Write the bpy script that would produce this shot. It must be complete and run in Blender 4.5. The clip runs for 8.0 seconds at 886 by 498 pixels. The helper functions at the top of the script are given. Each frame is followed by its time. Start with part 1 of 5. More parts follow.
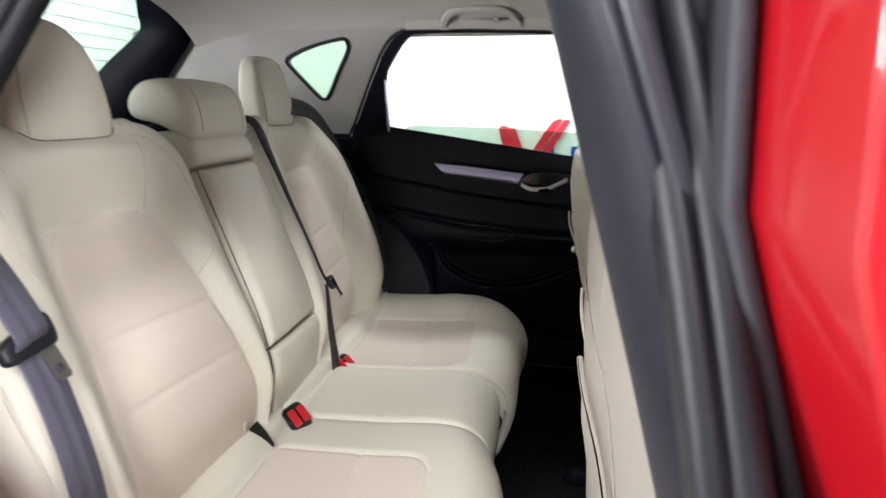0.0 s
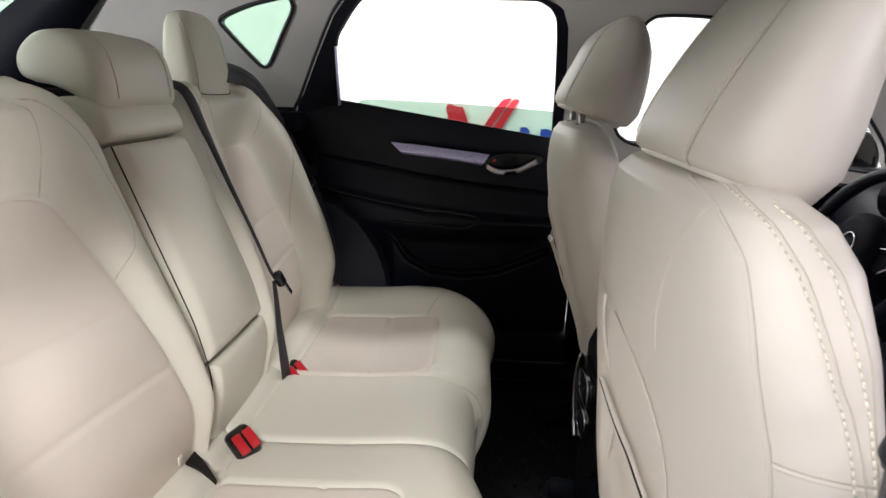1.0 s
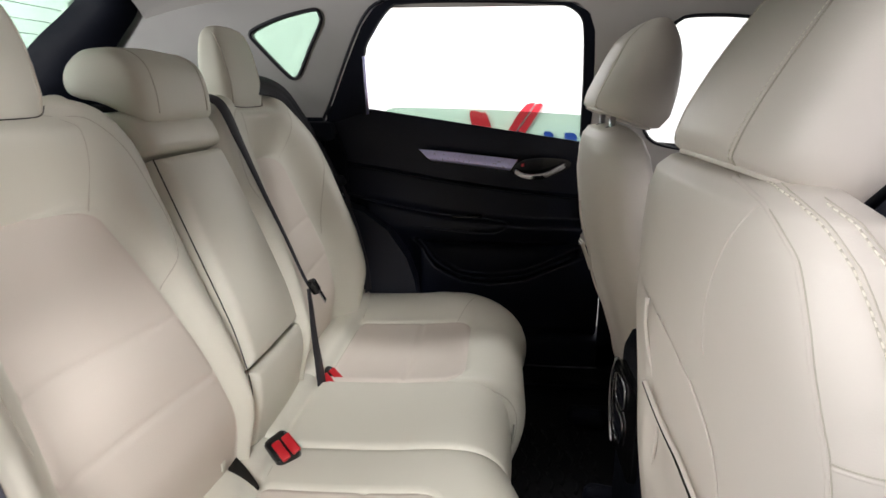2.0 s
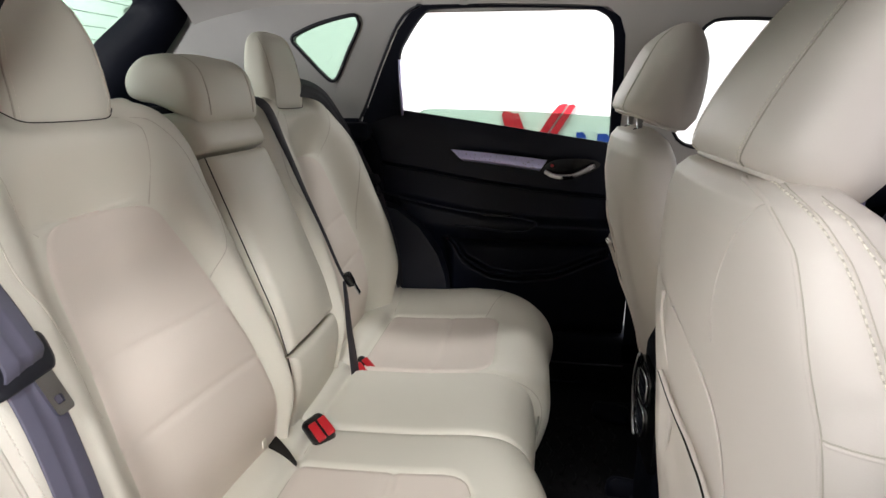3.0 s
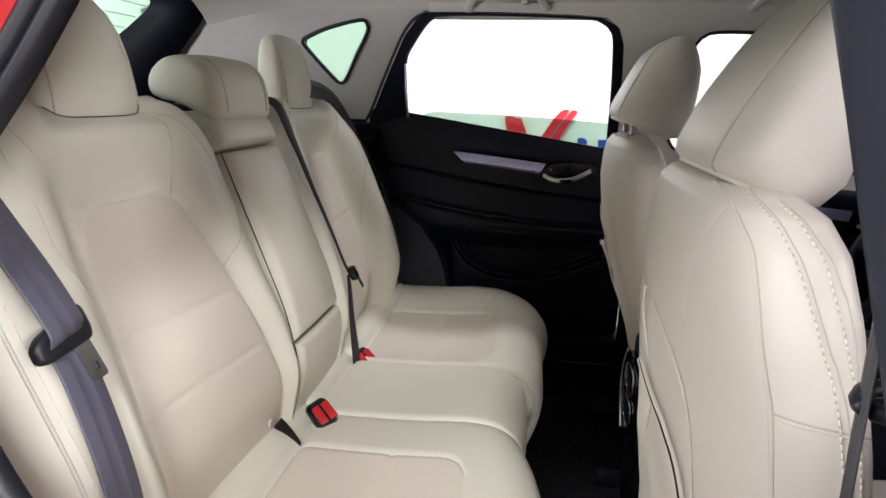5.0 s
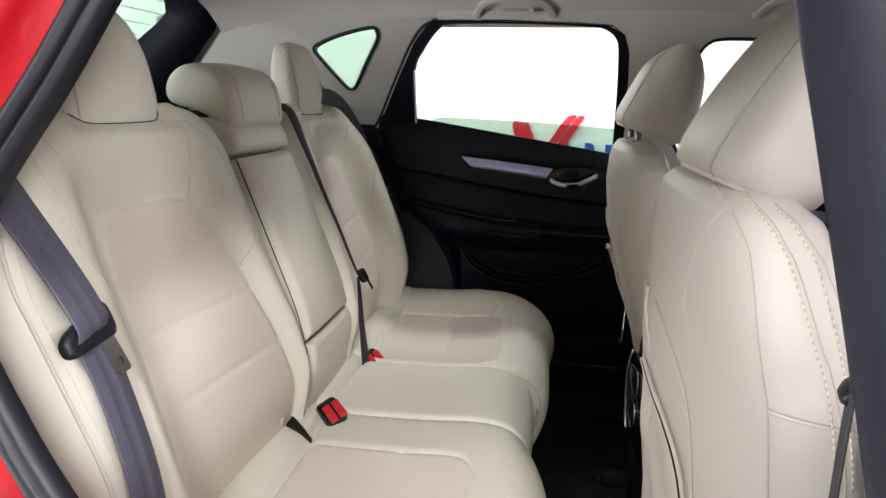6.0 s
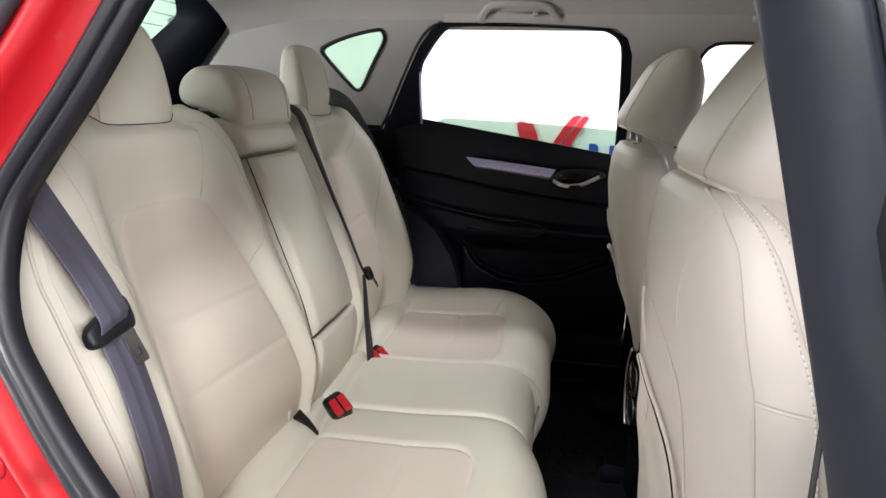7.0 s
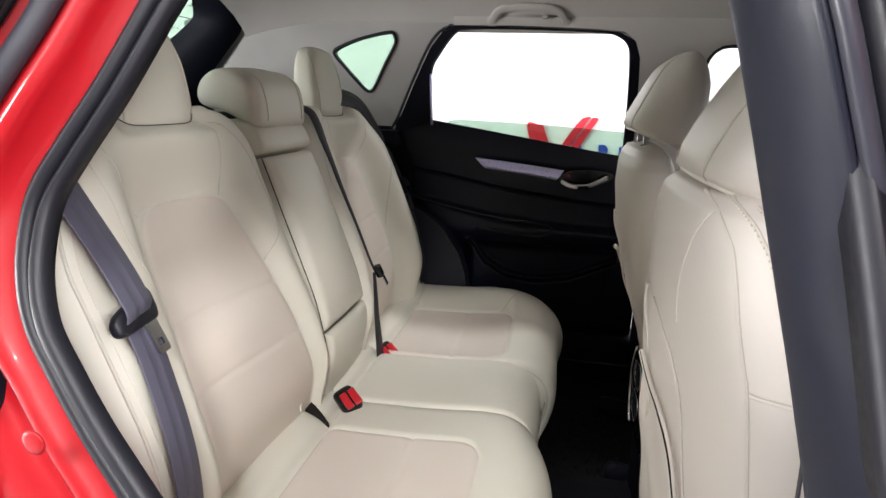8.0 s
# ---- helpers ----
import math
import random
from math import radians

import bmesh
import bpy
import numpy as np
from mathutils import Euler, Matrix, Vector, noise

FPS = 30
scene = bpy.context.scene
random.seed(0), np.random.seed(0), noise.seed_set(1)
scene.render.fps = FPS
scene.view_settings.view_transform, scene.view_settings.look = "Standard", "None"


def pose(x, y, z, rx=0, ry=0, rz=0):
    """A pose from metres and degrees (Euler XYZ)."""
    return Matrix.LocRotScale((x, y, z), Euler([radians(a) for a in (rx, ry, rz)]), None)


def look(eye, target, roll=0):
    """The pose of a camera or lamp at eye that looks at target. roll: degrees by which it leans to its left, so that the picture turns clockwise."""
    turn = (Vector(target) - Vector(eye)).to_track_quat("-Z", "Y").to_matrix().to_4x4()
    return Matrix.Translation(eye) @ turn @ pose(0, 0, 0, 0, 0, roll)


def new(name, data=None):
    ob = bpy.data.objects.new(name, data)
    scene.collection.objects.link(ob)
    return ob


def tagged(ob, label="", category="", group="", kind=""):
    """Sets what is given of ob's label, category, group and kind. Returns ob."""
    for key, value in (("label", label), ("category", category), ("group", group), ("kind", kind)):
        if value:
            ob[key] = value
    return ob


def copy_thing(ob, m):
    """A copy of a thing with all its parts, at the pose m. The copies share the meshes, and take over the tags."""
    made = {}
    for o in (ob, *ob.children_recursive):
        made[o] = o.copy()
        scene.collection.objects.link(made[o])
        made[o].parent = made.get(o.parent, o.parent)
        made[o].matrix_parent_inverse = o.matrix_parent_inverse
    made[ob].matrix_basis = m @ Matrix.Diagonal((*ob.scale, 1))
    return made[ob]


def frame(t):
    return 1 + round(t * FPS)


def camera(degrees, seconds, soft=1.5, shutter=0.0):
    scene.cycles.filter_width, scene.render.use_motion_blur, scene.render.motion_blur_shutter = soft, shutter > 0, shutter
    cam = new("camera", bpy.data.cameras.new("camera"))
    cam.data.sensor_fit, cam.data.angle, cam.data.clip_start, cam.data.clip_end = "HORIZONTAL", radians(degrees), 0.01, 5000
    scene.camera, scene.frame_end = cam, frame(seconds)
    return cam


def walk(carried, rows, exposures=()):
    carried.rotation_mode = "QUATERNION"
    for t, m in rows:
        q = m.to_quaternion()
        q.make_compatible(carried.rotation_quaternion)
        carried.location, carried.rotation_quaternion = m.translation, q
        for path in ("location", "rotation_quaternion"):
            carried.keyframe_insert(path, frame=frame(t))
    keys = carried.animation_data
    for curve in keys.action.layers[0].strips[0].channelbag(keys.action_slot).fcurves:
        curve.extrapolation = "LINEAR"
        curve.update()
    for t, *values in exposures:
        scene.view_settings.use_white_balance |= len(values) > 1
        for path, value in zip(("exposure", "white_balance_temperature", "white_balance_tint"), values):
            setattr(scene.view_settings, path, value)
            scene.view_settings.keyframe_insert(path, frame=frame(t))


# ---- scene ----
cam = camera(73.4, 8.0, 1.5, 0.5)
PATH = [
    (0, (0.612, -1.074, 1.231), (0.287, 0.844, 0.766), 0.3),
    (0.5, (0.561, -0.975, 1.213), (0.381, 0.95, 0.7), 1.8),
    (1, (0.524, -0.923, 1.212), (0.416, 1.004, 0.688), 1.6),
    (1.5, (0.505, -0.918, 1.211), (0.376, 1.012, 0.703), 0.8),
    (3, (0.515, -0.979, 1.217), (0.225, 0.935, 0.712), 0.1),
    (3.5, (0.52, -0.995, 1.218), (0.23, 0.92, 0.72), 0.4),
    (4, (0.522, -1.008, 1.219), (0.238, 0.907, 0.72), 1.1),
    (4.5, (0.523, -1.024, 1.22), (0.238, 0.891, 0.719), 1.4),
    (6, (0.528, -1.062, 1.223), (0.209, 0.852, 0.741), 1.4),
    (6.5, (0.529, -1.077, 1.227), (0.2, 0.836, 0.746), 1.5),
    (7, (0.533, -1.089, 1.229), (0.2, 0.822, 0.744), 1.7),
    (7.5, (0.535, -1.103, 1.232), (0.193, 0.806, 0.743), 1.9),
    (8, (0.539, -1.116, 1.232), (0.175, 0.79, 0.747), 1.9),
]
EXPOSURES = [(0.0, 0.02), (0.5, 0.12), (1.0, -0.08), (1.5, -0.15), (3.0, -0.18), (5.0, -0.16), (8.0, -0.12)]
# place, size, watts and target of the added fill lamps; no fixture is seen
FILL_LAMPS = [((-3.0, -3.6, 2.8), (0.8, 0.6), 78, (0.5, -0.3, 0.9)), ((-0.5, -2.3, 2.85), (0.6, 0.4), 26, (0.4, -0.2, 0.7)), ((0.75, -2.3, 2.3), (0.4, 0.4), 58, (0.2, -0.3, 0.9)),
         ((3.2, -3.6, 2.1), (0.5, 0.5), 100, (0.1, -0.3, 1.1)), ((3.2, -3.6, 2.8), (0.5, 0.5), 48, (0.1, -0.3, 1.0)), ((4.6, -3.6, 2.3), (0.4, 0.4), 75, (0.2, -0.3, 0.9)),
         # added low, to brighten the opened door's red paint
         ((-3.4, -1.8, 0.8), (0.8, 0.6), 210, (0.67, -1.0, 1.2)),
         # added to brighten the north and west walls
         ((0.2, 1.9, 2.97), (8.0, 0.35), 160, (0.2, 1.9, 0.0)), ((-2.6, 0.6, 2.8), (4.0, 0.5), 200, (-5.0, 0.8, 1.7))]
walk(cam, [(t, look(eye, target, roll)) for t, eye, target, roll in PATH], EXPOSURES)

# ---- world, added fill light ----
world = bpy.data.worlds.new("world")
scene.world = world
world.use_nodes = True
world.node_tree.nodes["Background"].inputs[0].default_value = (0.9, 0.95, 1.0, 1)
world.node_tree.nodes["Background"].inputs[1].default_value = 0.08


def fill_lamp(eye, size, watts, target, colour=(1.0, 0.985, 0.99)):
    data = bpy.data.lights.new("fill_lamp", "AREA")
    data.shape, data.size, data.size_y, data.energy, data.color = "RECTANGLE", size[0], size[1], watts, colour
    ob = new("fill_lamp", data)
    ob.matrix_world = look(eye, target)
    return ob


for lamp in FILL_LAMPS:
    fill_lamp(*lamp)

# ---- materials ----


def material(name, colour, rough=0.5, metal=0.0, grain=0.0, grain_scale=600.0, tone=0.06, tone_scale=6.0, spec=0.5, coat=0.0, rough_var=0.08, lumps=1.2):
    m = bpy.data.materials.new(name)
    m.use_nodes = True
    nt = m.node_tree
    b = nt.nodes["Principled BSDF"]
    b.inputs["Roughness"].default_value = rough
    b.inputs["Metallic"].default_value = metal
    b.inputs["Specular IOR Level"].default_value = spec
    b.inputs["Coat Weight"].default_value = coat
    b.inputs["Coat Roughness"].default_value = 0.05
    tc = nt.nodes.new("ShaderNodeTexCoord")
    n1 = nt.nodes.new("ShaderNodeTexNoise")
    n1.inputs["Scale"].default_value, n1.inputs["Detail"].default_value = tone_scale, 6.0
    nt.links.new(tc.outputs["Object"], n1.inputs["Vector"])
    mix = nt.nodes.new("ShaderNodeMix")
    mix.data_type = "RGBA"
    mix.inputs[6].default_value = (*[c * (1 - tone) for c in colour], 1)
    mix.inputs[7].default_value = (*[min(1.0, c * (1 + tone)) for c in colour], 1)
    nt.links.new(n1.outputs["Fac"], mix.inputs[0])
    nt.links.new(mix.outputs[2], b.inputs["Base Color"])
    mr = nt.nodes.new("ShaderNodeMapRange")
    mr.inputs[3].default_value, mr.inputs[4].default_value = max(0.02, rough - rough_var), min(1.0, rough + rough_var)
    n3 = nt.nodes.new("ShaderNodeTexNoise")
    n3.inputs["Scale"].default_value, n3.inputs["Detail"].default_value = tone_scale * 7, 3.0
    nt.links.new(tc.outputs["Object"], n3.inputs["Vector"])
    nt.links.new(n3.outputs["Fac"], mr.inputs[0])
    nt.links.new(mr.outputs[0], b.inputs["Roughness"])
    if grain:
        vo = nt.nodes.new("ShaderNodeTexVoronoi")
        vo.inputs["Scale"].default_value = grain_scale
        nt.links.new(tc.outputs["Object"], vo.inputs["Vector"])
        add = nt.nodes.new("ShaderNodeMath")
        add.operation = "MULTIPLY_ADD"
        add.inputs[1].default_value = lumps
        nt.links.new(n3.outputs["Fac"], add.inputs[0])
        nt.links.new(vo.outputs["Distance"], add.inputs[2])
        bump = nt.nodes.new("ShaderNodeBump")
        bump.inputs["Strength"].default_value, bump.inputs["Distance"].default_value = grain, 0.0012
        nt.links.new(add.outputs[0], bump.inputs["Height"])
        nt.links.new(bump.outputs[0], b.inputs["Normal"])
    return m


def glass_material(name, tint):
    m = bpy.data.materials.new(name)
    m.use_nodes = True
    nt = m.node_tree
    nt.nodes.remove(nt.nodes["Principled BSDF"])
    tr, gl, mx, fr = (nt.nodes.new(k) for k in ("ShaderNodeBsdfTransparent", "ShaderNodeBsdfGlossy", "ShaderNodeMixShader", "ShaderNodeLayerWeight"))
    tr.inputs[0].default_value = (*tint, 1)
    gl.inputs["Roughness"].default_value = 0.02
    # gloss rises towards a grazing view, the same on both faces
    p1 = nt.nodes.new("ShaderNodeMath")
    p1.operation = "POWER"
    p1.inputs[1].default_value = 4.0
    nt.links.new(fr.outputs["Facing"], p1.inputs[0])
    p2 = nt.nodes.new("ShaderNodeMath")
    p2.operation = "MULTIPLY_ADD"
    p2.inputs[1].default_value, p2.inputs[2].default_value = 0.6, 0.03
    nt.links.new(p1.outputs[0], p2.inputs[0])
    nt.links.new(p2.outputs[0], mx.inputs[0])
    nt.links.new(tr.outputs[0], mx.inputs[1])
    nt.links.new(gl.outputs[0], mx.inputs[2])
    nt.links.new(mx.outputs[0], nt.nodes["Material Output"].inputs[0])
    return m


CREAM = material("cream_leather", (0.715, 0.69, 0.595), 0.46, lumps=0.4, grain=0.08, grain_scale=700, tone=0.03, tone_scale=5)
INSERT = material("beige_insert_leather", (0.70, 0.63, 0.555), 0.5, grain=0.12, grain_scale=700, tone=0.04, tone_scale=7)
SEAT_BACK = material("pale_leather", (0.72, 0.67, 0.61), 0.46, lumps=0.4, grain=0.05, grain_scale=700, tone=0.03, tone_scale=5)
# near-black for shade drawn in upholstery gaps, and for the anchor strap
SHADE_AND_STRAP = material("dark_shade_and_strap", (0.02, 0.018, 0.016), 0.9, tone=0.1, tone_scale=60, spec=0.1)
SEAM = material("seam_thread", (0.56, 0.52, 0.44), 0.8, tone=0.1, tone_scale=80)
THREAD = material("pale_stitch_thread", (0.86, 0.82, 0.72), 0.7, tone=0.08, tone_scale=200)
TRIM = material("black_grained_plastic", (0.0065, 0.0075, 0.0125), 0.55, grain=0.35, grain_scale=450, tone=0.15, tone_scale=12, spec=0.06)
SOFT = material("black_soft_pad", (0.0042, 0.0056, 0.0125), 0.38, grain=0.2, grain_scale=900, tone=0.15, tone_scale=9, spec=0.24)
GLOSS = material("gloss_black_plastic", (0.008, 0.008, 0.009), 0.12, tone=0.1, spec=0.5)
PILLAR = material("charcoal_pillar_trim", (0.010, 0.0115, 0.020), 0.42, grain=0.04, grain_scale=1600, tone=0.12, tone_scale=14, spec=0.3)
PILLAR_STRIP = material("grey_pillar_strip", (0.030, 0.031, 0.042), 0.38, grain=0.04, grain_scale=1600, tone=0.12, tone_scale=14, spec=0.4)
RUBBER = material("dark_rubber", (0.011, 0.0115, 0.016), 0.45, grain=0.03, grain_scale=1500, tone=0.12, tone_scale=30, spec=0.3)
STRIP = material("grey_rubber_strip", (0.030, 0.030, 0.040), 0.6, grain=0.03, grain_scale=1500, tone=0.12, tone_scale=30)
LINER = material("grey_headliner_fabric", (0.46, 0.44, 0.42), 0.95, grain=0.5, grain_scale=900, tone=0.05, tone_scale=14, spec=0.1)
QTRIM = material("grey_quarter_trim", (0.33, 0.32, 0.31), 0.75, grain=0.3, grain_scale=600, tone=0.05, tone_scale=14, spec=0.3)
CARPET = material("black_carpet", (0.006, 0.006, 0.008), 0.95, grain=0.8, grain_scale=500, tone=0.25, tone_scale=40, spec=0.1)
MAT = material("black_rubber_mat", (0.0035, 0.0035, 0.0045), 0.7, grain=0.2, tone=0.2, tone_scale=30, spec=0.15)
BELT = material("grey_webbing", (0.085, 0.083, 0.118), 0.5, grain=0.08, grain_scale=2500, tone=0.06, tone_scale=40)
BELT_DARK = material("dark_webbing", (0.022, 0.021, 0.027), 0.6, grain=0.08, grain_scale=2500, tone=0.1, tone_scale=40)
CHROME = material("chrome", (0.50, 0.50, 0.53), 0.12, metal=1.0, tone=0.03)
SATIN = material("satin_silver_strip", (0.66, 0.64, 0.95), 0.28, metal=0.6, rough_var=0.02, tone=0.04, tone_scale=30)
RED_BUTTON = material("red_buckle_plastic", (0.50, 0.012, 0.02), 0.4, tone=0.1, tone_scale=40)
PAINT = material("red_car_paint", (0.34, 0.0038, 0.009), 0.4, metal=0.0, tone=0.05, tone_scale=3, coat=1.0, spec=0.25)
TINT = glass_material("green_tinted_glass", (0.565, 0.67, 0.605))
# tint chosen to hold back lamp light through the front glass
GREY_GLASS = glass_material("grey_tinted_glass", (0.74, 0.73, 0.74))
WALL = material("white_painted_wall", (0.84, 0.85, 0.84), 0.8, grain=0.2, grain_scale=60, tone=0.02, tone_scale=1.5)
# unseen south and east walls; grey set to limit their fill light
GREY_WALL = material("light_grey_unseen_wall", (0.45, 0.45, 0.45), 0.8, grain=0.2, grain_scale=60, tone=0.03, tone_scale=1.5)
FLOOR = material("grey_sealed_floor", (0.18, 0.18, 0.178), 0.35, grain=0.15, grain_scale=40, tone=0.1, tone_scale=2)
SIGN_RED = material("red_sign_face", (0.62, 0.012, 0.03), 0.4, tone=0.03)
SIGN_BLUE = material("blue_sign_face", (0.02, 0.06, 0.42), 0.4, tone=0.03)
SIGN_DARK = material("dark_sign_face", (0.03, 0.09, 0.07), 0.4, tone=0.03)

# ---- mesh helpers ----


def part(name, geo, mat, parent=None, label="", smooth=True, kind=""):
    """One mesh object from (vertices, faces), under a thing or a part."""
    verts, faces = geo
    me = bpy.data.meshes.new(name)
    me.from_pydata([tuple(map(float, v)) for v in verts], [], [tuple(int(i) for i in f) for f in faces])
    me.materials.append(mat)
    me.polygons.foreach_set("use_smooth", [smooth] * len(me.polygons))
    me.update()
    ob = new(name, me)
    if parent:
        ob.parent = parent
    return tagged(ob, label=label, kind=kind)


def thing(name, label, category, group="", kind=""):
    return tagged(new(name), label, category, group, kind)


def spline(pts, n=40, closed=False):
    """A smooth line through the points, n steps evenly long."""
    p = np.array(pts, float)
    if closed:
        p = np.vstack([p[-1], p, p[0], p[1]])
    else:
        p = np.vstack([2 * p[0] - p[1], p, 2 * p[-1] - p[-2]])
    out = []
    for i in range(1, len(p) - 2):
        for u in np.linspace(0, 1, 16, endpoint=False):
            a, b, c, d = p[i - 1], p[i], p[i + 1], p[i + 2]
            out.append(0.5 * (2 * b + (c - a) * u + (2 * a - 5 * b + 4 * c - d) * u**2 + (3 * b - a - 3 * c + d) * u**3))
    if not closed:
        out.append(p[-2])
    out = np.array(out)
    if closed:
        out = np.vstack([out, out[0]])
    length = np.r_[0, np.cumsum(np.linalg.norm(np.diff(out, axis=0), axis=1))]
    at = np.linspace(0, length[-1], n + 1)
    res = np.stack([np.interp(at, length, out[:, k]) for k in range(out.shape[1])], 1)
    return res[:-1] if closed else res


def ring_faces(n, m, wrap_n=False, wrap_m=True, base=0):
    i, j = np.meshgrid(np.arange(n if wrap_n else n - 1), np.arange(m if wrap_m else m - 1), indexing="ij")
    a, b = i * m + j, i * m + (j + 1) % m
    c, d = ((i + 1) % n) * m + (j + 1) % m, ((i + 1) % n) * m + j
    return (np.stack([a, b, c, d], -1).reshape(-1, 4) + base).tolist()


def loft(rings, caps=True):
    rings = np.array(rings, float)
    n, m, _ = rings.shape
    verts, faces = rings.reshape(-1, 3).tolist(), ring_faces(n, m)
    if caps:
        for k, flip in ((0, True), (n - 1, False)):
            verts.append(rings[k].mean(0).tolist())
            c = len(verts) - 1
            for j in range(m):
                f = (k * m + j, k * m + (j + 1) % m, c)
                faces.append(f[::-1] if flip else f)
    return verts, faces


def sweep(path, section, up=(0, 0, 1), closed=False, shut=True, caps=True):
    """A section of (side, up) pairs drawn along a path."""
    p, ups = np.array(path, float), np.array(up, float)
    t = np.roll(p, -1, 0) - np.roll(p, 1, 0) if closed else np.gradient(p, axis=0)
    t /= np.linalg.norm(t, axis=1, keepdims=True) + 1e-12
    side = np.cross(t, ups)
    side /= np.linalg.norm(side, axis=1, keepdims=True) + 1e-12
    top = np.cross(side, t)
    s = np.array(section, float)
    rings = p[:, None] + side[:, None] * s[None, :, :1] + top[:, None] * s[None, :, 1:]
    if closed:
        n, m, _ = rings.shape
        return rings.reshape(-1, 3).tolist(), ring_faces(n, m, True, shut)
    if shut:
        return loft(rings, caps)
    n, m, _ = rings.shape
    return rings.reshape(-1, 3).tolist(), ring_faces(n, m, False, False)


def circle(r, n=8, sx=1.0, sy=1.0):
    return [(r * sx * math.cos(2 * math.pi * k / n), r * sy * math.sin(2 * math.pi * k / n)) for k in range(n)]


def rrect(w, h, r, n=4):
    """A rounded rectangle, w by h."""
    out = []
    for cx, cy, a0 in ((w / 2 - r, h / 2 - r, 0), (-w / 2 + r, h / 2 - r, 90), (-w / 2 + r, -h / 2 + r, 180), (w / 2 - r, -h / 2 + r, 270)):
        for k in range(n + 1):
            a = radians(a0 + 90 * k / n)
            out.append((cx + r * math.cos(a), cy + r * math.sin(a)))
    return out


def tube(path, r, up=(0.12, 0.31, 0.94), closed=False, sides=8):
    return sweep(path, circle(r, sides), up, closed)


def joined(geos):
    verts, faces = [], []
    for v, f in geos:
        b = len(verts)
        verts.extend(v)
        faces.extend([tuple(i + b for i in q) for q in f])
    return verts, faces


def block(cx, cy, cz, sx, sy, sz, r=0.004, m=None):
    """A box with rounded edges, by its middle and sizes."""
    rings = []
    for k, (z, s) in enumerate(((-sz / 2, r), (-sz / 2 + r * 0.3, r * 0.3), (-sz / 2 + r, 0), (sz / 2 - r, 0), (sz / 2 - r * 0.3, r * 0.3), (sz / 2, r))):
        rings.append([(x, y, z) for x, y in rrect(sx - 2 * s, sy - 2 * s, max(r - s * 0.5, 0.0005), 3)])
    v, f = loft(rings)
    mm = Matrix.Translation((cx, cy, cz)) @ (m if m else Matrix.Identity(4))
    return [tuple(mm @ Vector(p)) for p in v], f


def placed(geo, m):
    return [tuple(m @ Vector(p)) for p in geo[0]], geo[1]


def plate(outline, holes, place, thick):
    """A flat sheet with openings: 2D loops, placed in space by place(a, b, depth)."""
    loops = [list(map(tuple, outline))] + [list(map(tuple, h)) for h in holes]
    bm = bmesh.new()
    edges = []
    for lp in loops:
        vs = [bm.verts.new((a, b, 0)) for a, b in lp]
        edges += [bm.edges.new((vs[i], vs[(i + 1) % len(vs)])) for i in range(len(vs))]
    bm.verts.index_update()
    bmesh.ops.triangle_fill(bm, use_beauty=True, use_dissolve=False, edges=edges)
    bm.verts.ensure_lookup_table()
    pts = [tuple(v.co[:2]) for v in bm.verts]
    tris = [tuple(v.index for v in f.verts) for f in bm.faces]
    bm.free()
    n = len(pts)
    verts = [tuple(place(a, b, 0.0)) for a, b in pts] + [tuple(place(a, b, thick)) for a, b in pts]
    faces = list(tris) + [tuple(i + n for i in reversed(t)) for t in tris]
    start = 0
    for lp in loops:
        k = len(lp)
        faces += [(start + i, start + (i + 1) % k, start + (i + 1) % k + n, start + i + n) for i in range(k)]
        start += k
    return verts, faces


def sheet(P, mask=None):
    """A quad sheet from an array of points; mask picks its quads."""
    n, m, _ = P.shape
    f = np.array(ring_faces(n, m, False, False))
    if mask is not None:
        f = f[mask.reshape(-1)]
    used, inv = np.unique(f, return_inverse=True)
    return P.reshape(-1, 3)[used].tolist(), inv.reshape(-1, 4).tolist()


def stitches(path, long=0.0026, gap=0.0016, r=0.0006, up=(0.1, 0.3, 0.95)):
    """A row of small thread stitches along a path."""
    p = np.array(path, float)
    length = np.r_[0, np.cumsum(np.linalg.norm(np.diff(p, axis=0), axis=1))]
    geos, at = [], 0.0
    while at + long < length[-1]:
        a, b = (np.array([np.interp(s, length, p[:, k]) for k in range(3)]) for s in (at, at + long))
        mid = (a + b) / 2
        geos.append(sweep([a, mid, b], circle(r, 5), up))
        at += long + gap
    return joined(geos)


def ease(x):
    x = np.clip(x, 0, 1)
    return x * x * (3 - 2 * x)


def clustered(n, k=0.75):
    """0 to 1 in n steps, closer together at both ends."""
    u = np.linspace(0, 1, n + 1)
    return (1 - k) * u + k * (0.5 - 0.5 * np.cos(math.pi * u))

# ---- showroom booth ----
ROOM = (-5.0, 6.5, -8.0, 3.0, 0.0, 3.0)
x0, x1, y0, y1, z0, z1 = ROOM


def slab(name, cx, cy, cz, sx, sy, sz, mat, label):
    return tagged(part(name, block(cx, cy, cz, sx, sy, sz, 0.002), mat, None, smooth=False), label, name.split("_")[0], kind="structure")


slab("floor", (x0 + x1) / 2, (y0 + y1) / 2, -0.05, x1 - x0 + 0.4, y1 - y0 + 0.4, 0.1, FLOOR, "grey sealed concrete floor of the photo booth")
slab("ceiling", (x0 + x1) / 2, (y0 + y1) / 2, z1 + 0.06, x1 - x0 + 0.4, y1 - y0 + 0.4, 0.1, WALL, "white painted ceiling of the photo booth")
slab("wall_north", (x0 + x1) / 2, y1 + 0.06, z1 / 2, x1 - x0, 0.1, z1, WALL, "bright white painted wall behind the car")
slab("wall_south", (x0 + x1) / 2, y0 - 0.06, z1 / 2, x1 - x0, 0.1, z1, GREY_WALL, "unseen light grey wall that closes the booth")
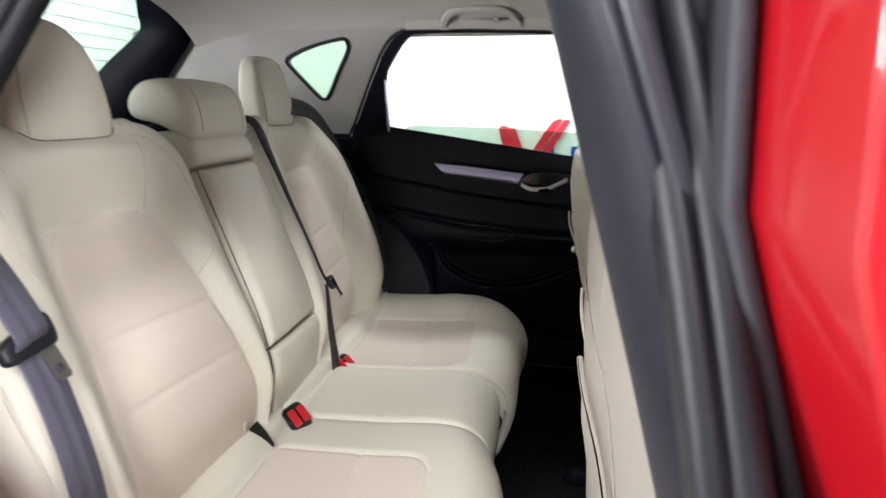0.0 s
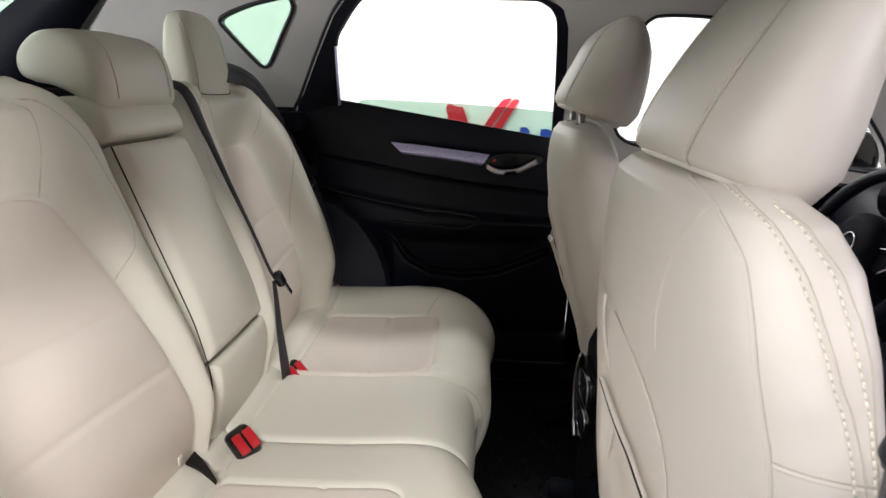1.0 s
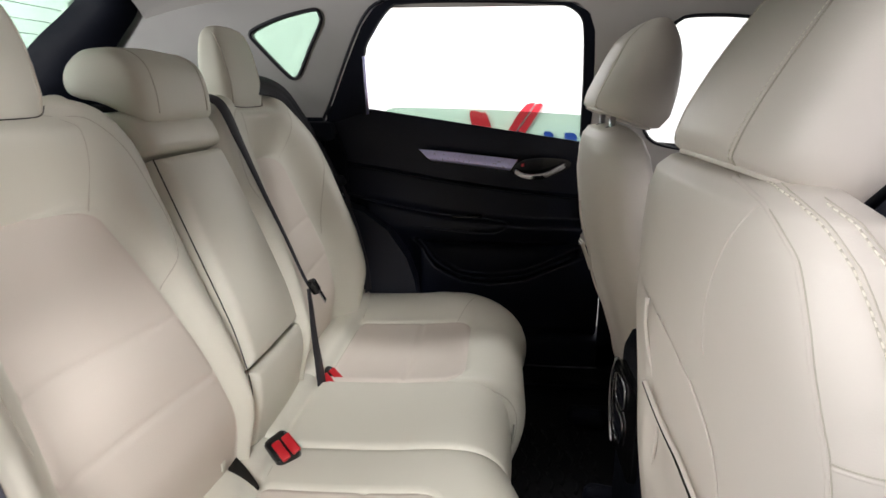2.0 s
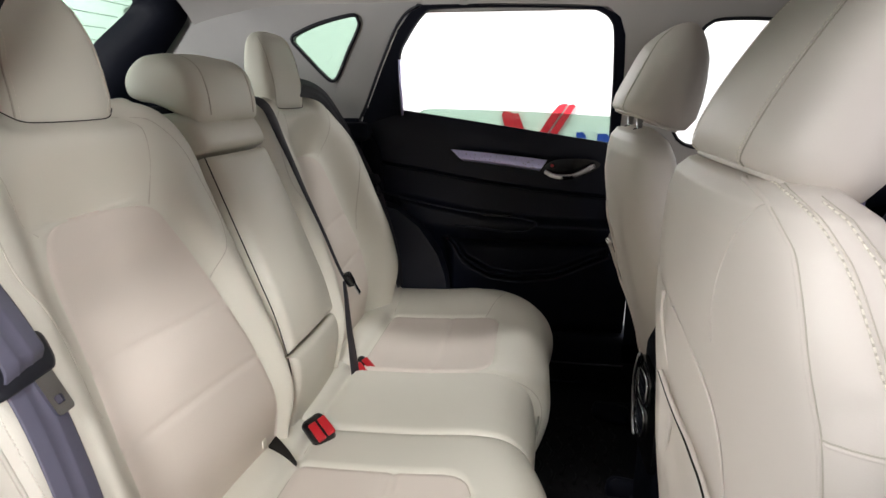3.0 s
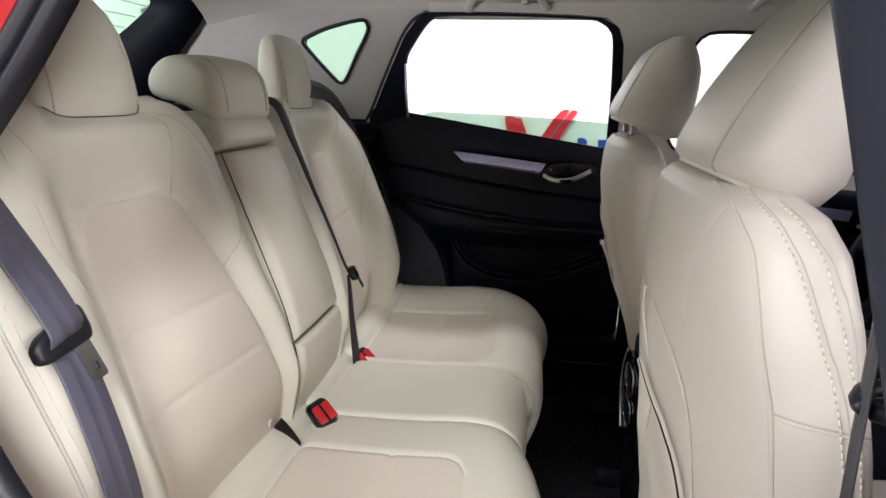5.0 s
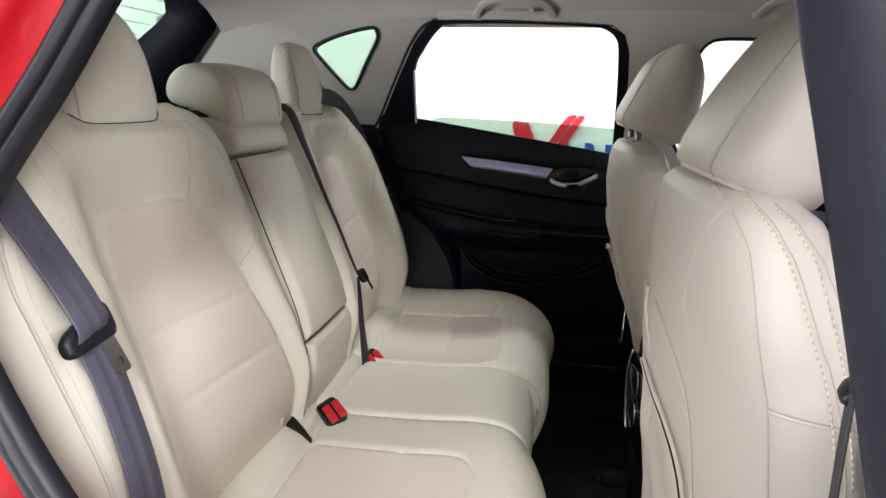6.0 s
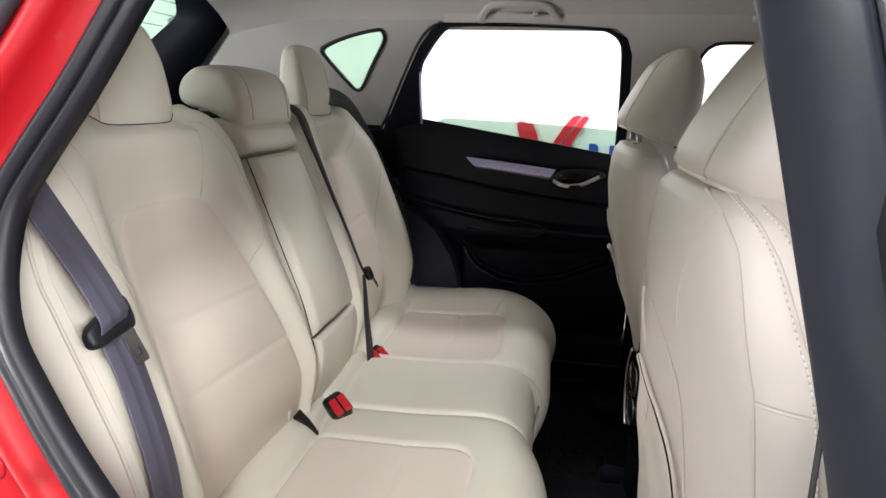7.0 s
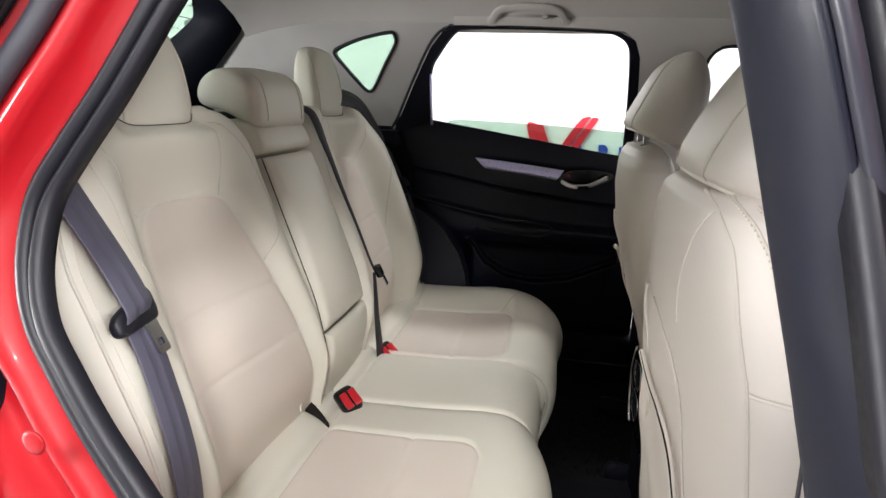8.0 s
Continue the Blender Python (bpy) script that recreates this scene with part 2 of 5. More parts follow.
slab("wall_west", x0 - 0.06, (y0 + y1) / 2, z1 / 2, 0.1, y1 - y0, z1, WALL, "bright white painted wall of the booth")
slab("wall_east", x1 + 0.06, (y0 + y1) / 2, z1 / 2, 0.1, y1 - y0, z1, GREY_WALL, "unseen light grey wall that closes the booth")


def on_wall(a, b, d):
    return (a, y1 + 0.008 - d, b)


wall_sign = thing("wall_sign", "red and blue raised lettering shapes mounted on white wall", "sign")
part("red_stroke", plate(spline([(0.30, 1.088), (0.39, 1.092), (0.415, 1.075), (0.52, 0.76), (0.42, 0.76), (0.40, 0.80)], 40, True), [], on_wall, 0.03), SIGN_RED, wall_sign, smooth=False)
part("red_stroke", plate([(0.47, 0.86), (0.62, 1.10), (0.66, 1.148), (0.69, 1.157), (0.715, 1.157), (0.52, 0.86)], [], on_wall, 0.03), SIGN_RED, wall_sign, smooth=False)
part("red_stroke", plate([(0.535, 0.86), (0.725, 1.15), (0.75, 1.155), (0.765, 1.145), (0.595, 0.86)], [], on_wall, 0.03), SIGN_RED, wall_sign, smooth=False)
for bx, bw, bz in ((0.64, 0.06, 0.985), (0.81, 0.06, 0.980), (0.95, 0.075, 0.972), (1.12, 0.08, 0.972), (1.28, 0.08, 0.972)):
    part("blue_bar", plate([(bx - bw / 2, 0.72), (bx + bw / 2, 0.72), (bx + bw / 2, bz - 0.02), (bx + bw / 2 - 0.02, bz), (bx - bw / 2, bz)], [], on_wall, 0.024), SIGN_BLUE, wall_sign, smooth=False)
part("dark_arc", plate(spline([(0.0, 0.9), (0.05, 0.985), (0.13, 1.0), (0.2, 0.975), (0.26, 0.9)], 24, True), [], on_wall, 0.03), SIGN_DARK, wall_sign, smooth=False)


# ---- rear bench ----
DOWN, OUT = np.array([0.364, 0, -0.931]), np.array([0.931, 0, 0.364])
TOP = np.array([0.0, 0.0, 1.12])
S_TOP, S_END, S_INSERT, C_SEAT = -0.104, 0.50, 0.036, 0.345


def back_left(s):
    k = np.clip((0.02 - s) / 0.11, 0, 1)
    return 0.105 + 0.11 * (1 - np.sqrt(1 - 0.96 * k * k))


def back_right(s):
    k = np.clip((0.12 - s) / 0.21, 0, 1)
    return 0.628 - 0.18 * (1 - np.sqrt(1 - 0.96 * k * k))


def insert_half(s):
    inner = np.interp(s, [0.036, 0.038, 0.043, 0.050, 0.062, 0.12, 0.18, 0.32, 0.43, 0.5], [0.025, 0.050, 0.074, 0.088, 0.098, 0.120, 0.138, 0.170, 0.196, 0.205])
    outer = np.interp(s, [0.036, 0.038, 0.043, 0.052, 0.066, 0.085, 0.12, 0.18, 0.29, 0.43, 0.5], [0.025, 0.045, 0.060, 0.073, 0.084, 0.091, 0.096, 0.101, 0.116, 0.112, 0.110])
    return inner, outer


def roll(d, r):
    d = np.clip(d, 0, r)
    return -(r - np.sqrt(np.maximum(r * r - (r - d) ** 2, 0)))


def foot(s):
    return 0.020 * ease((s - 0.26) / 0.2) + 0.062 * ease((s - 0.36) / 0.16) ** 1.3


def back_height(o, s):
    """How far the backrest's cover stands out from its plane."""
    lo, hi = back_left(s), back_right(s)
    wi, wo = insert_half(s)
    # the hollow is wider than the insert's rounded top
    ei = C_SEAT - np.interp(s, [0.05, 0.12, 0.18, 0.32, 0.43, 0.5], [0.092, 0.120, 0.138, 0.170, 0.192, 0.198])
    eo = C_SEAT + np.interp(s, [0.05, 0.12, 0.18, 0.29, 0.43, 0.5], [0.086, 0.096, 0.101, 0.116, 0.112, 0.110])
    low = ease((s + 0.060) / 0.105)
    t = np.clip((o - ei) / (eo - ei), 0, 1)
    puff = np.clip(4 * t * (1 - t), 0, 1)
    dish = -0.010 - 0.018 * t - 0.016 * puff + (0.010 * ease((s - 0.12) / 0.14) + 0.007 * np.exp(-(((s - 0.075) / 0.022) ** 2))) * puff ** 0.7
    q = np.clip((ei - o) / np.maximum(ei - lo, 0.01), 0, 1)
    inner = -0.010 + 0.026 * ease(q / 0.40) - 0.010 * ease((q - 0.35) / 0.5)
    q = np.clip((o - eo) / np.maximum(hi - eo, 0.01), 0, 1)
    outer = -0.028 + 0.062 * ease(q / 0.50) - 0.014 * ease((q - 0.5) / 0.5)
    # with height, the flank relief dies out towards the shoulder
    h = 0.014 * (1 - low) + low * np.where(o < ei, inner, np.where(o > eo, outer, dish))
    h = h + roll(o - lo, 0.045) * 0.9 + roll(hi - o, 0.05) + roll(s - S_TOP, 0.034) * 0.9
    # the headrest sits in a shallow dent
    h = h - 0.020 * ease((-0.048 - s) / 0.03) * ease((0.118 - np.abs(o - 0.335)) / 0.03)
    edge = np.minimum(np.abs(o - C_SEAT + wi), np.abs(o - C_SEAT - wo))
    groove = 0.0012 * np.exp(-((edge / 0.005) ** 2)) * (s > S_INSERT - 0.002)
    line = s - S_INSERT
    across = ease((o - ei - 0.01) / 0.04) * ease((eo - 0.01 - o) / 0.04)
    groove = np.maximum(groove, (0.0022 * np.exp(-((line / 0.004) ** 2)) + 0.005 * np.exp(-((line / 0.016) ** 2)) * (line < 0)) * across)
    inside = (o > ei) & (o < eo)
    for at in (0.205, 0.305):
        groove = groove + 0.0026 * np.exp(-(((s - at + 0.06 * (o - C_SEAT)) / 0.0042) ** 2)) * inside
        groove = groove - 0.004 * np.exp(-(((s - at + 0.05) / 0.03) ** 2)) * inside * np.sin(math.pi * t)
    return h - groove - foot(s)


def back_point(o, s, side, lift=0.0):
    o, s = np.asarray(o, float), np.asarray(s, float)
    h = back_height(o, s) + lift
    p = TOP + s[..., None] * DOWN + h[..., None] * OUT
    p[..., 1] = side * o
    return p


def rear_headrest(side, parent):
    rings, n = [], 56
    th = np.linspace(0, 2 * math.pi, n, endpoint=False)
    for z, cy, w, xf, xr in ((1.164, 0.333, 0.066, -0.044, -0.085), (1.168, 0.333, 0.080, -0.034, -0.095), (1.180, 0.333, 0.088, -0.029, -0.100), (1.210, 0.333, 0.092, -0.027, -0.103), (1.245, 0.334, 0.091, -0.031, -0.105), (1.275, 0.336, 0.088, -0.037, -0.107),
                             (1.300, 0.340, 0.083, -0.044, -0.108), (1.320, 0.344, 0.077, -0.051, -0.108), (1.334, 0.348, 0.068, -0.058, -0.107), (1.343, 0.351, 0.055, -0.067, -0.103), (1.348, 0.352, 0.034, -0.077, -0.097), (1.349, 0.352, 0.012, -0.084, -0.090)):
        c, s = np.cos(th), np.sin(th)
        x = (xf + xr) / 2 + (xf - xr) / 2 * np.sign(c) * np.abs(c) ** 0.5
        y = side * cy + w * np.sign(s) * np.abs(s) ** 0.58
        rings.append(np.stack([x, y, np.full(n, z) + 0.010 * (np.abs(s) ** 2 - 0.5) * np.clip((1.25 - z) / 0.07, 0, 1)], 1))
    head = part("headrest", loft(rings), CREAM, parent, "cream leather outboard headrest")
    rr = np.array(rings)
    for yy in (-0.074, 0.074):
        path = []
        for ring in rr[2:9]:
            front = ring[np.abs(ring[:, 1] - side * 0.333 - yy * (ring[:, 1].max() - ring[:, 1].min()) / 0.182).argsort()]
            path.append(front[front[:, 0] > ring[:, 0].mean()][0] + [0.00024, 0, 0])
        part("seam", tube(spline(path, 24), 0.0011), SEAM, head)
        part("stitching", stitches(spline(np.array(path) + [0.0008, 0.006 * (1 if yy < 0 else -1), 0], 40)), THREAD, head)
    # dark line painting the shade where the headrest meets the backrest
    crease = []
    for k in list(range(n - 10, n)) + list(range(0, 11)):
        col = spline(rr[:6, k], 60)
        o = np.abs(col[:, 1])
        s_of = (1.12 - col[:, 2]) / 0.931
        for _ in range(6):
            s_of = (1.12 - col[:, 2] + 0.364 * back_height(o, np.maximum(s_of, S_TOP))) / 0.931
        proud = col[:, 0] - (s_of * 0.364 + 0.931 * back_height(o, np.maximum(s_of, S_TOP)))
        ahead = np.nonzero((proud > 0) | (s_of < S_TOP))[0]
        if len(ahead):
            crease.append(col[ahead[0]] + [0.0012, 0, 0])
    if len(crease) > 6:
        part("gap", tube(spline(crease[::4] + crease[-1:], 60), 0.0007), SHADE_AND_STRAP, head, "dark line drawn for the shade under the headrest")
    for yy in (-0.06, 0.06):
        part("post", tube([(-0.085, side * C_SEAT + yy, 1.21), (-0.083, side * C_SEAT + yy, 1.19), (-0.078, side * C_SEAT + yy, 1.15)], 0.006), CHROME, parent)
    return head


def outboard_back(side, parent):
    s = np.concatenate([S_TOP + (S_INSERT - S_TOP) * clustered(26, 0.6)[:-1], np.linspace(S_INSERT, S_END, 112)])
    cols = []
    wi, wo = insert_half(s)
    lo, hi = back_left(s), back_right(s)
    a, b = C_SEAT - wi, C_SEAT + wo
    segs = ((lo, a, 18), (a, b, 30), (b, hi, 24))
    for k, (p, q, n) in enumerate(segs):
        u = clustered(n, 0.85)
        cols += [p + (q - p) * v for v in (u[:-1] if k < 2 else u)]
    o = np.stack(cols, 1)
    S = np.repeat(s[:, None], o.shape[1], 1)
    P = back_point(o, S, side)
    # the sides and the top turn back to the shell
    left, right = P[:, :1].copy(), P[:, -1:].copy()
    left2, right2 = left - 0.09 * OUT, right - 0.13 * OUT
    left2[..., 1] += 0.004 * side
    right2[..., 1] += 0.012 * side
    P = np.concatenate([left2, left, P, right, (right + right2) / 2 + np.array([0, 0.008 * side, 0]), right2], 1)
    top = P[:1] - 0.05 * OUT - 0.004 * DOWN
    top2 = P[:1] - 0.12 * OUT
    P = np.concatenate([top2, top, P], 0)
    n, m, _ = P.shape
    mask = np.zeros((n - 1, m - 1), bool)
    mask[2 + 25:, 2 + 18:2 + 18 + 30] = True
    back = part("backrest", sheet(P, ~mask), CREAM, parent, "cream leather backrest with padded bolsters")
    part("insert", sheet(P, mask), INSERT, back, "beige perforated leather insert")
    # seams on the shoulder and the bolsters
    for pts in (((0.245, -0.066), (0.236, -0.045), (0.238, -0.010), (0.246, 0.020), (0.258, 0.046)),
                ((0.500, -0.062), (0.478, -0.014), (0.455, 0.024), (0.428, 0.046)),
                ((0.520, -0.055), (0.528, 0.016), (0.532, 0.082), (0.512, 0.128), (0.488, 0.188), (0.470, 0.25)),
                ((0.300, -0.078), (0.240, -0.070), (0.198, -0.050), (0.166, -0.010), (0.150, 0.050), (0.148, 0.095), (0.166, 0.130), (0.207, 0.172))):
        q = spline(pts, 40)
        part("seam", tube(back_point(q[:, 0], q[:, 1], side, -0.0002), 0.0008), SEAM, back)
    s2 = np.linspace(-0.06, 0.49, 60)
    edge = np.minimum(back_right(s2) - 0.020, 0.607)
    part("piping", tube(back_point(edge, s2, side, 0.0012), 0.0022), CREAM, back, "cream piping along the outer bolster")
    part("stitching", stitches(back_point(edge - 0.009, s2, side, 0.0008)), THREAD, back)
    part("isofix_tag", block(*(back_point(np.array(0.185), np.array(0.455), side, 0.002)), 0.003, 0.011, 0.014, 0.001), CREAM, back, "small moulded child seat anchor tag")
    return back


def centre_back(parent):
    for name, sa, sb, crown in (("centre_panel", 0.0, 0.352, 0.022), ("lower_centre_panel", 0.357, 0.50, 0.010)):
        s = sa + (sb - sa) * clustered(50, 0.85)
        u = clustered(40, 0.85)
        S, U = np.meshgrid(s, u, indexing="ij")
        half = np.interp(S, [0, 0.35, 0.5], [0.100, 0.108, 0.118])
        y = 0.012 + (2 * U - 1) * half
        d = np.minimum(half - np.abs(y - 0.012), np.minimum(S - sa, sb - S))
        h = 0.006 + roll(d, 0.014) * 1.2 + crown * (1 - (2 * U - 1) ** 2) * np.sin(math.pi * np.clip((S - sa) / (sb - sa), 0, 1)) ** 0.5 - foot(S)
        P = TOP + S[..., None] * DOWN + h[..., None] * OUT
        P[..., 1] = y
        rim = lambda a: a - 0.05 * OUT
        P = np.concatenate([rim(P[:, :1]), P, rim(P[:, -1:])], 1)
        P = np.concatenate([rim(P[:1]), P, rim(P[-1:])], 0)
        pn = part(name, sheet(P), CREAM, parent, "cream leather fold-down armrest panel" if "lower" not in name else "")
        edge = np.concatenate([P[1:-1, 1], P[-2, 2:-1], P[-2:0:-1, -2]]) + OUT * 0.0035
        # near-black tube paints the shade in the gap round the panel
        part("gap", tube(spline(edge[::3], 120), 0.0010), SHADE_AND_STRAP, pn, "dark line drawn for the shaded gap round the panel")
    # the neck under the low headrest
    rings = []
    prof = spline([(-0.10, 1.10), (-0.09, 1.175), (-0.05, 1.186), (-0.02, 1.176), (-0.004, 1.155), (0.002, 1.13), (-0.02, 1.118), (-0.06, 1.10)], 36, True)
    mid = prof.mean(0)
    for y, k in ((-0.098, 0.8), (-0.095, 0.93), (-0.088, 0.99), (-0.07, 1.0), (0.0, 1.02), (0.09, 1.0), (0.112, 0.99), (0.119, 0.93), (0.122, 0.8)):
        q = mid + (prof - mid) * k
        rings.append(np.stack([q[:, 0], np.full(len(q), y), q[:, 1]], 1))
    part("neck", loft(rings), CREAM, parent, "cream leather block under the centre headrest")
    # saddle-shaped centre headrest
    prof = spline([(-0.012, 1.172), (-0.008, 1.19), (-0.012, 1.225), (-0.025, 1.258), (-0.055, 1.276), (-0.10, 1.276), (-0.128, 1.260), (-0.140, 1.240), (-0.139, 1.220), (-0.126, 1.208), (-0.09, 1.201), (-0.055, 1.186), (-0.03, 1.170)], 60, True)
    mid = np.array([-0.06, 1.235])
    rings = []
    for y, k, dz in ((-0.090, 0.55, -0.004), (-0.088, 0.78, -0.003), (-0.083, 0.91, -0.002), (-0.074, 0.97, 0), (-0.06, 1.0, 0), (-0.02, 1.015, 0.002), (0.012, 1.02, 0.003), (0.05, 1.015, 0.002), (0.090, 1.0, 0), (0.107, 0.985, 0), (0.115, 0.955, -0.001), (0.119, 0.90, -0.002), (0.121, 0.76, -0.003)):
        q = mid + (prof - mid) * k
        rings.append(np.stack([q[:, 0], np.full(len(q), y), q[:, 1] + dz], 1))
    head = part("centre_headrest", loft(rings), CREAM, parent, "low cream leather saddle-shaped centre headrest")
    rr = np.array(rings)
    for y in (-0.052, 0.076):
        k = 4 if y < 0 else 8
        path = rr[k][2:34] + [0, 0.006, 0]
        part("seam", tube(path + (path - [-0.06, y, 1.235]) * 0.006, 0.0011), SEAM, head)
    path = rr[3][42:59]
    part("piping", tube(spline(path, 30), 0.0022), CREAM, head)


def front_edge(o, reach):
    return reach - 0.19 * np.clip((o - 0.50) / 0.24, 0, 1) ** 2.2 - 0.03 * np.clip((0.23 - o) / 0.15, 0, 1) ** 2


def cushion_profile():
    return spline([(0.05, 0.62), (0.085, 0.650), (0.115, 0.653), (0.138, 0.647), (0.152, 0.632), (0.17, 0.636), (0.22, 0.637), (0.34, 0.641), (0.45, 0.649), (0.51, 0.644), (0.548, 0.622), (0.568, 0.59), (0.572, 0.55), (0.562, 0.50), (0.54, 0.44)], 120)


def outboard_cushion(side, o_in, parent):
    prof = cushion_profile()
    nrm = np.gradient(prof, axis=0)
    nrm = np.stack([-nrm[:, 1], nrm[:, 0]], 1)
    nrm /= np.linalg.norm(nrm, axis=1, keepdims=True)
    x = prof[:, 0]
    i0, i1 = int(np.argmax(x > 0.152)), int(np.argmax(x > 0.437))
    at = [i0, i0 + 2, i1 - 8, i1 - 5, i1 - 3, i1 - 2, i1 - 1, i1]
    wa = np.interp(np.arange(len(x)), at, [0.196, 0.202, 0.202, 0.199, 0.192, 0.186, 0.176, 0.155])
    wb = np.interp(np.arange(len(x)), at, [0.106, 0.116, 0.124, 0.121, 0.113, 0.106, 0.096, 0.075])
    c, o_out = 0.38, 0.715
    lo, hi = np.full(len(x), o_in), np.full(len(x), o_out)
    cols = []
    for k, (p, q, n) in enumerate(((lo, c - wa, 14), (c - wa, c + wb, 30), (c + wb, hi, 20))):
        u = clustered(n, 0.85)
        cols += [p + (q - p) * v for v in (u[:-1] if k < 2 else u)]
    o = np.stack(cols, 1)
    I = np.repeat(np.arange(len(x))[:, None], o.shape[1], 1)
    h = roll(o - o_in, 0.022) + roll(o_out - o, 0.06)
    inside = (I >= i0) & (I <= i1) & (o > (c - wa)[:, None] - 1e-6) & (o < (c + wb)[:, None] + 1e-6)
    uu = (o - c) / np.where(o < c, wa[:, None], wb[:, None])
    vv = (I - i0) / (i1 - i0)
    dish = np.clip(1 - np.abs(uu) ** 3, 0, 1) * np.clip(1 - np.abs(2 * vv - 1) ** 4, 0, 1)
    h = h - 0.011 * np.where(inside, dish, 0)
    h = h + 0.026 * np.where(inside, 0, 1) * np.sin(math.pi * np.clip((o - c - wb[:, None]) / (o_out + 0.05 - c - wb[:, None]), 0, 1)) ** 1.4
    d_edge = np.minimum(np.minimum(np.abs(o - (c - wa)[:, None]), np.abs(o - (c + wb)[:, None])), 10 + 0 * o)
    groove = np.exp(-((d_edge / 0.004) ** 2)) * ((I >= i0) & (I <= i1))
    groove = np.maximum(groove, np.exp(-(((I - i1) / 0.9) ** 2)) * (np.abs(uu) <= 1.02))
    h = h - 0.0042 * groove - 0.0035 * np.exp(-(((vv - 0.56) / 0.018) ** 2)) * inside
    k = (front_edge(o, 0.572) - 0.05) / (0.572 - 0.05)
    X = 0.05 + (prof[:, :1] - 0.05) * k + h * nrm[:, :1]
    Z = prof[:, 1:] + h * nrm[:, 1:]
    P = np.stack([X, side * o, Z], -1)
    a, b = P[:, :1].copy(), P[:, -1:].copy()
    a[..., 2] -= 0.05
    b[..., 2] -= 0.06
    b[..., 1] += 0.01 * side
    b[..., 0] -= 0.01
    P = np.concatenate([a, P, b], 1)
    n, m, _ = P.shape
    mask = np.zeros((n - 1, m - 1), bool)
    mask[i0:i1, 1 + 14:1 + 44] = True
    cu = part("cushion", sheet(P, ~mask), CREAM, parent, "cream leather seat cushion with rounded front")
    part("insert", sheet(P, mask), INSERT, cu, "beige leather cushion insert")
    part("seam", tube(spline(P[4:, 2], 60) + [0, 0, 0.0005], 0.001), SEAM, cu)

    part("crease", tube(spline(P[i0, 3:-8:6], 60) + [0, 0, -0.0005], 0.0012), SEAM, cu)
    # a seam that runs from the insert's front corner to the outer edge
    out = []
    for px, po in spline([(0.405, 0.50), (0.425, 0.56), (0.452, 0.62)], 16):
        d = (P[..., 0] - px) ** 2 + (np.abs(P[..., 1]) - po) ** 2 + np.where(P[..., 2] < 0.58, 1.0, 0.0)
        w = np.exp(-d / 0.00008)
        out.append((P * w[..., None]).sum((0, 1)) / w.sum() + [0, 0, 0.0006])
    part("seam", tube(spline(out[::3], 24), 0.0008), SEAM, cu)
    return P


def centre_cushion(ya, yb, parent):
    prof = cushion_profile()
    nrm = np.gradient(prof, axis=0)
    nrm = np.stack([-nrm[:, 1], nrm[:, 0]], 1)
    nrm /= np.linalg.norm(nrm, axis=1, keepdims=True)
    u = clustered(36, 0.85)
    y = ya + (yb - ya) * u
    d = np.minimum(y - ya, yb - y)
    h = (roll(d, 0.012) + 0.005 * (1 - (2 * u - 1) ** 2))[None, :] * np.ones((len(prof), 1))
    k = (0.535 - 0.05) / 0.522
    P = np.stack([0.05 + (prof[:, :1] - 0.05) * k + h * nrm[:, :1], np.repeat(y[None], len(prof), 0), prof[:, 1:] + h * nrm[:, 1:]], -1)
    a, b = P[:, :1].copy(), P[:, -1:].copy()
    a[..., 2] -= 0.05
    b[..., 2] -= 0.05
    cu = part("centre_cushion", sheet(np.concatenate([a, P, b], 1)), CREAM, parent, "cream leather centre seat cushion")
    return P


rear_seat = thing("rear_bench_seat", "cream leather rear bench seat with beige inserts", "car seat")
for sd in (-1, 1):
    outboard_back(sd, rear_seat)
    rear_headrest(sd, rear_seat)
centre_back(rear_seat)
outboard_cushion(-1, 0.058, rear_seat)
outboard_cushion(1, 0.166, rear_seat)
centre_cushion(-0.064, 0.172, rear_seat)
part("base", block(0.30, 0.03, 0.50, 0.46, 1.36, 0.22, 0.03), TRIM, rear_seat, "black plastic seat base")
part("seat_shell", placed(block(0, 0, 0, 0.04, 1.2, 0.56, 0.01), Matrix.Translation((-0.06, 0.0, 0.93)) @ pose(0, 0, 0, 0, -21, 0)), TRIM, rear_seat, "black carpeted back of the bench")

# ---- front seats ----
ZB = np.array([0.45, 0.60, 0.77, 0.95, 1.055, 1.105, 1.131, 1.145, 1.152])
XR = np.array([0.735, 0.718, 0.697, 0.678, 0.674, 0.676, 0.681, 0.692, 0.722])
WB = np.array([0.235, 0.248, 0.252, 0.244, 0.230, 0.213, 0.190, 0.155, 0.09])
DB = np.array([0.100, 0.100, 0.099, 0.093, 0.082, 0.073, 0.062, 0.044, 0.018])


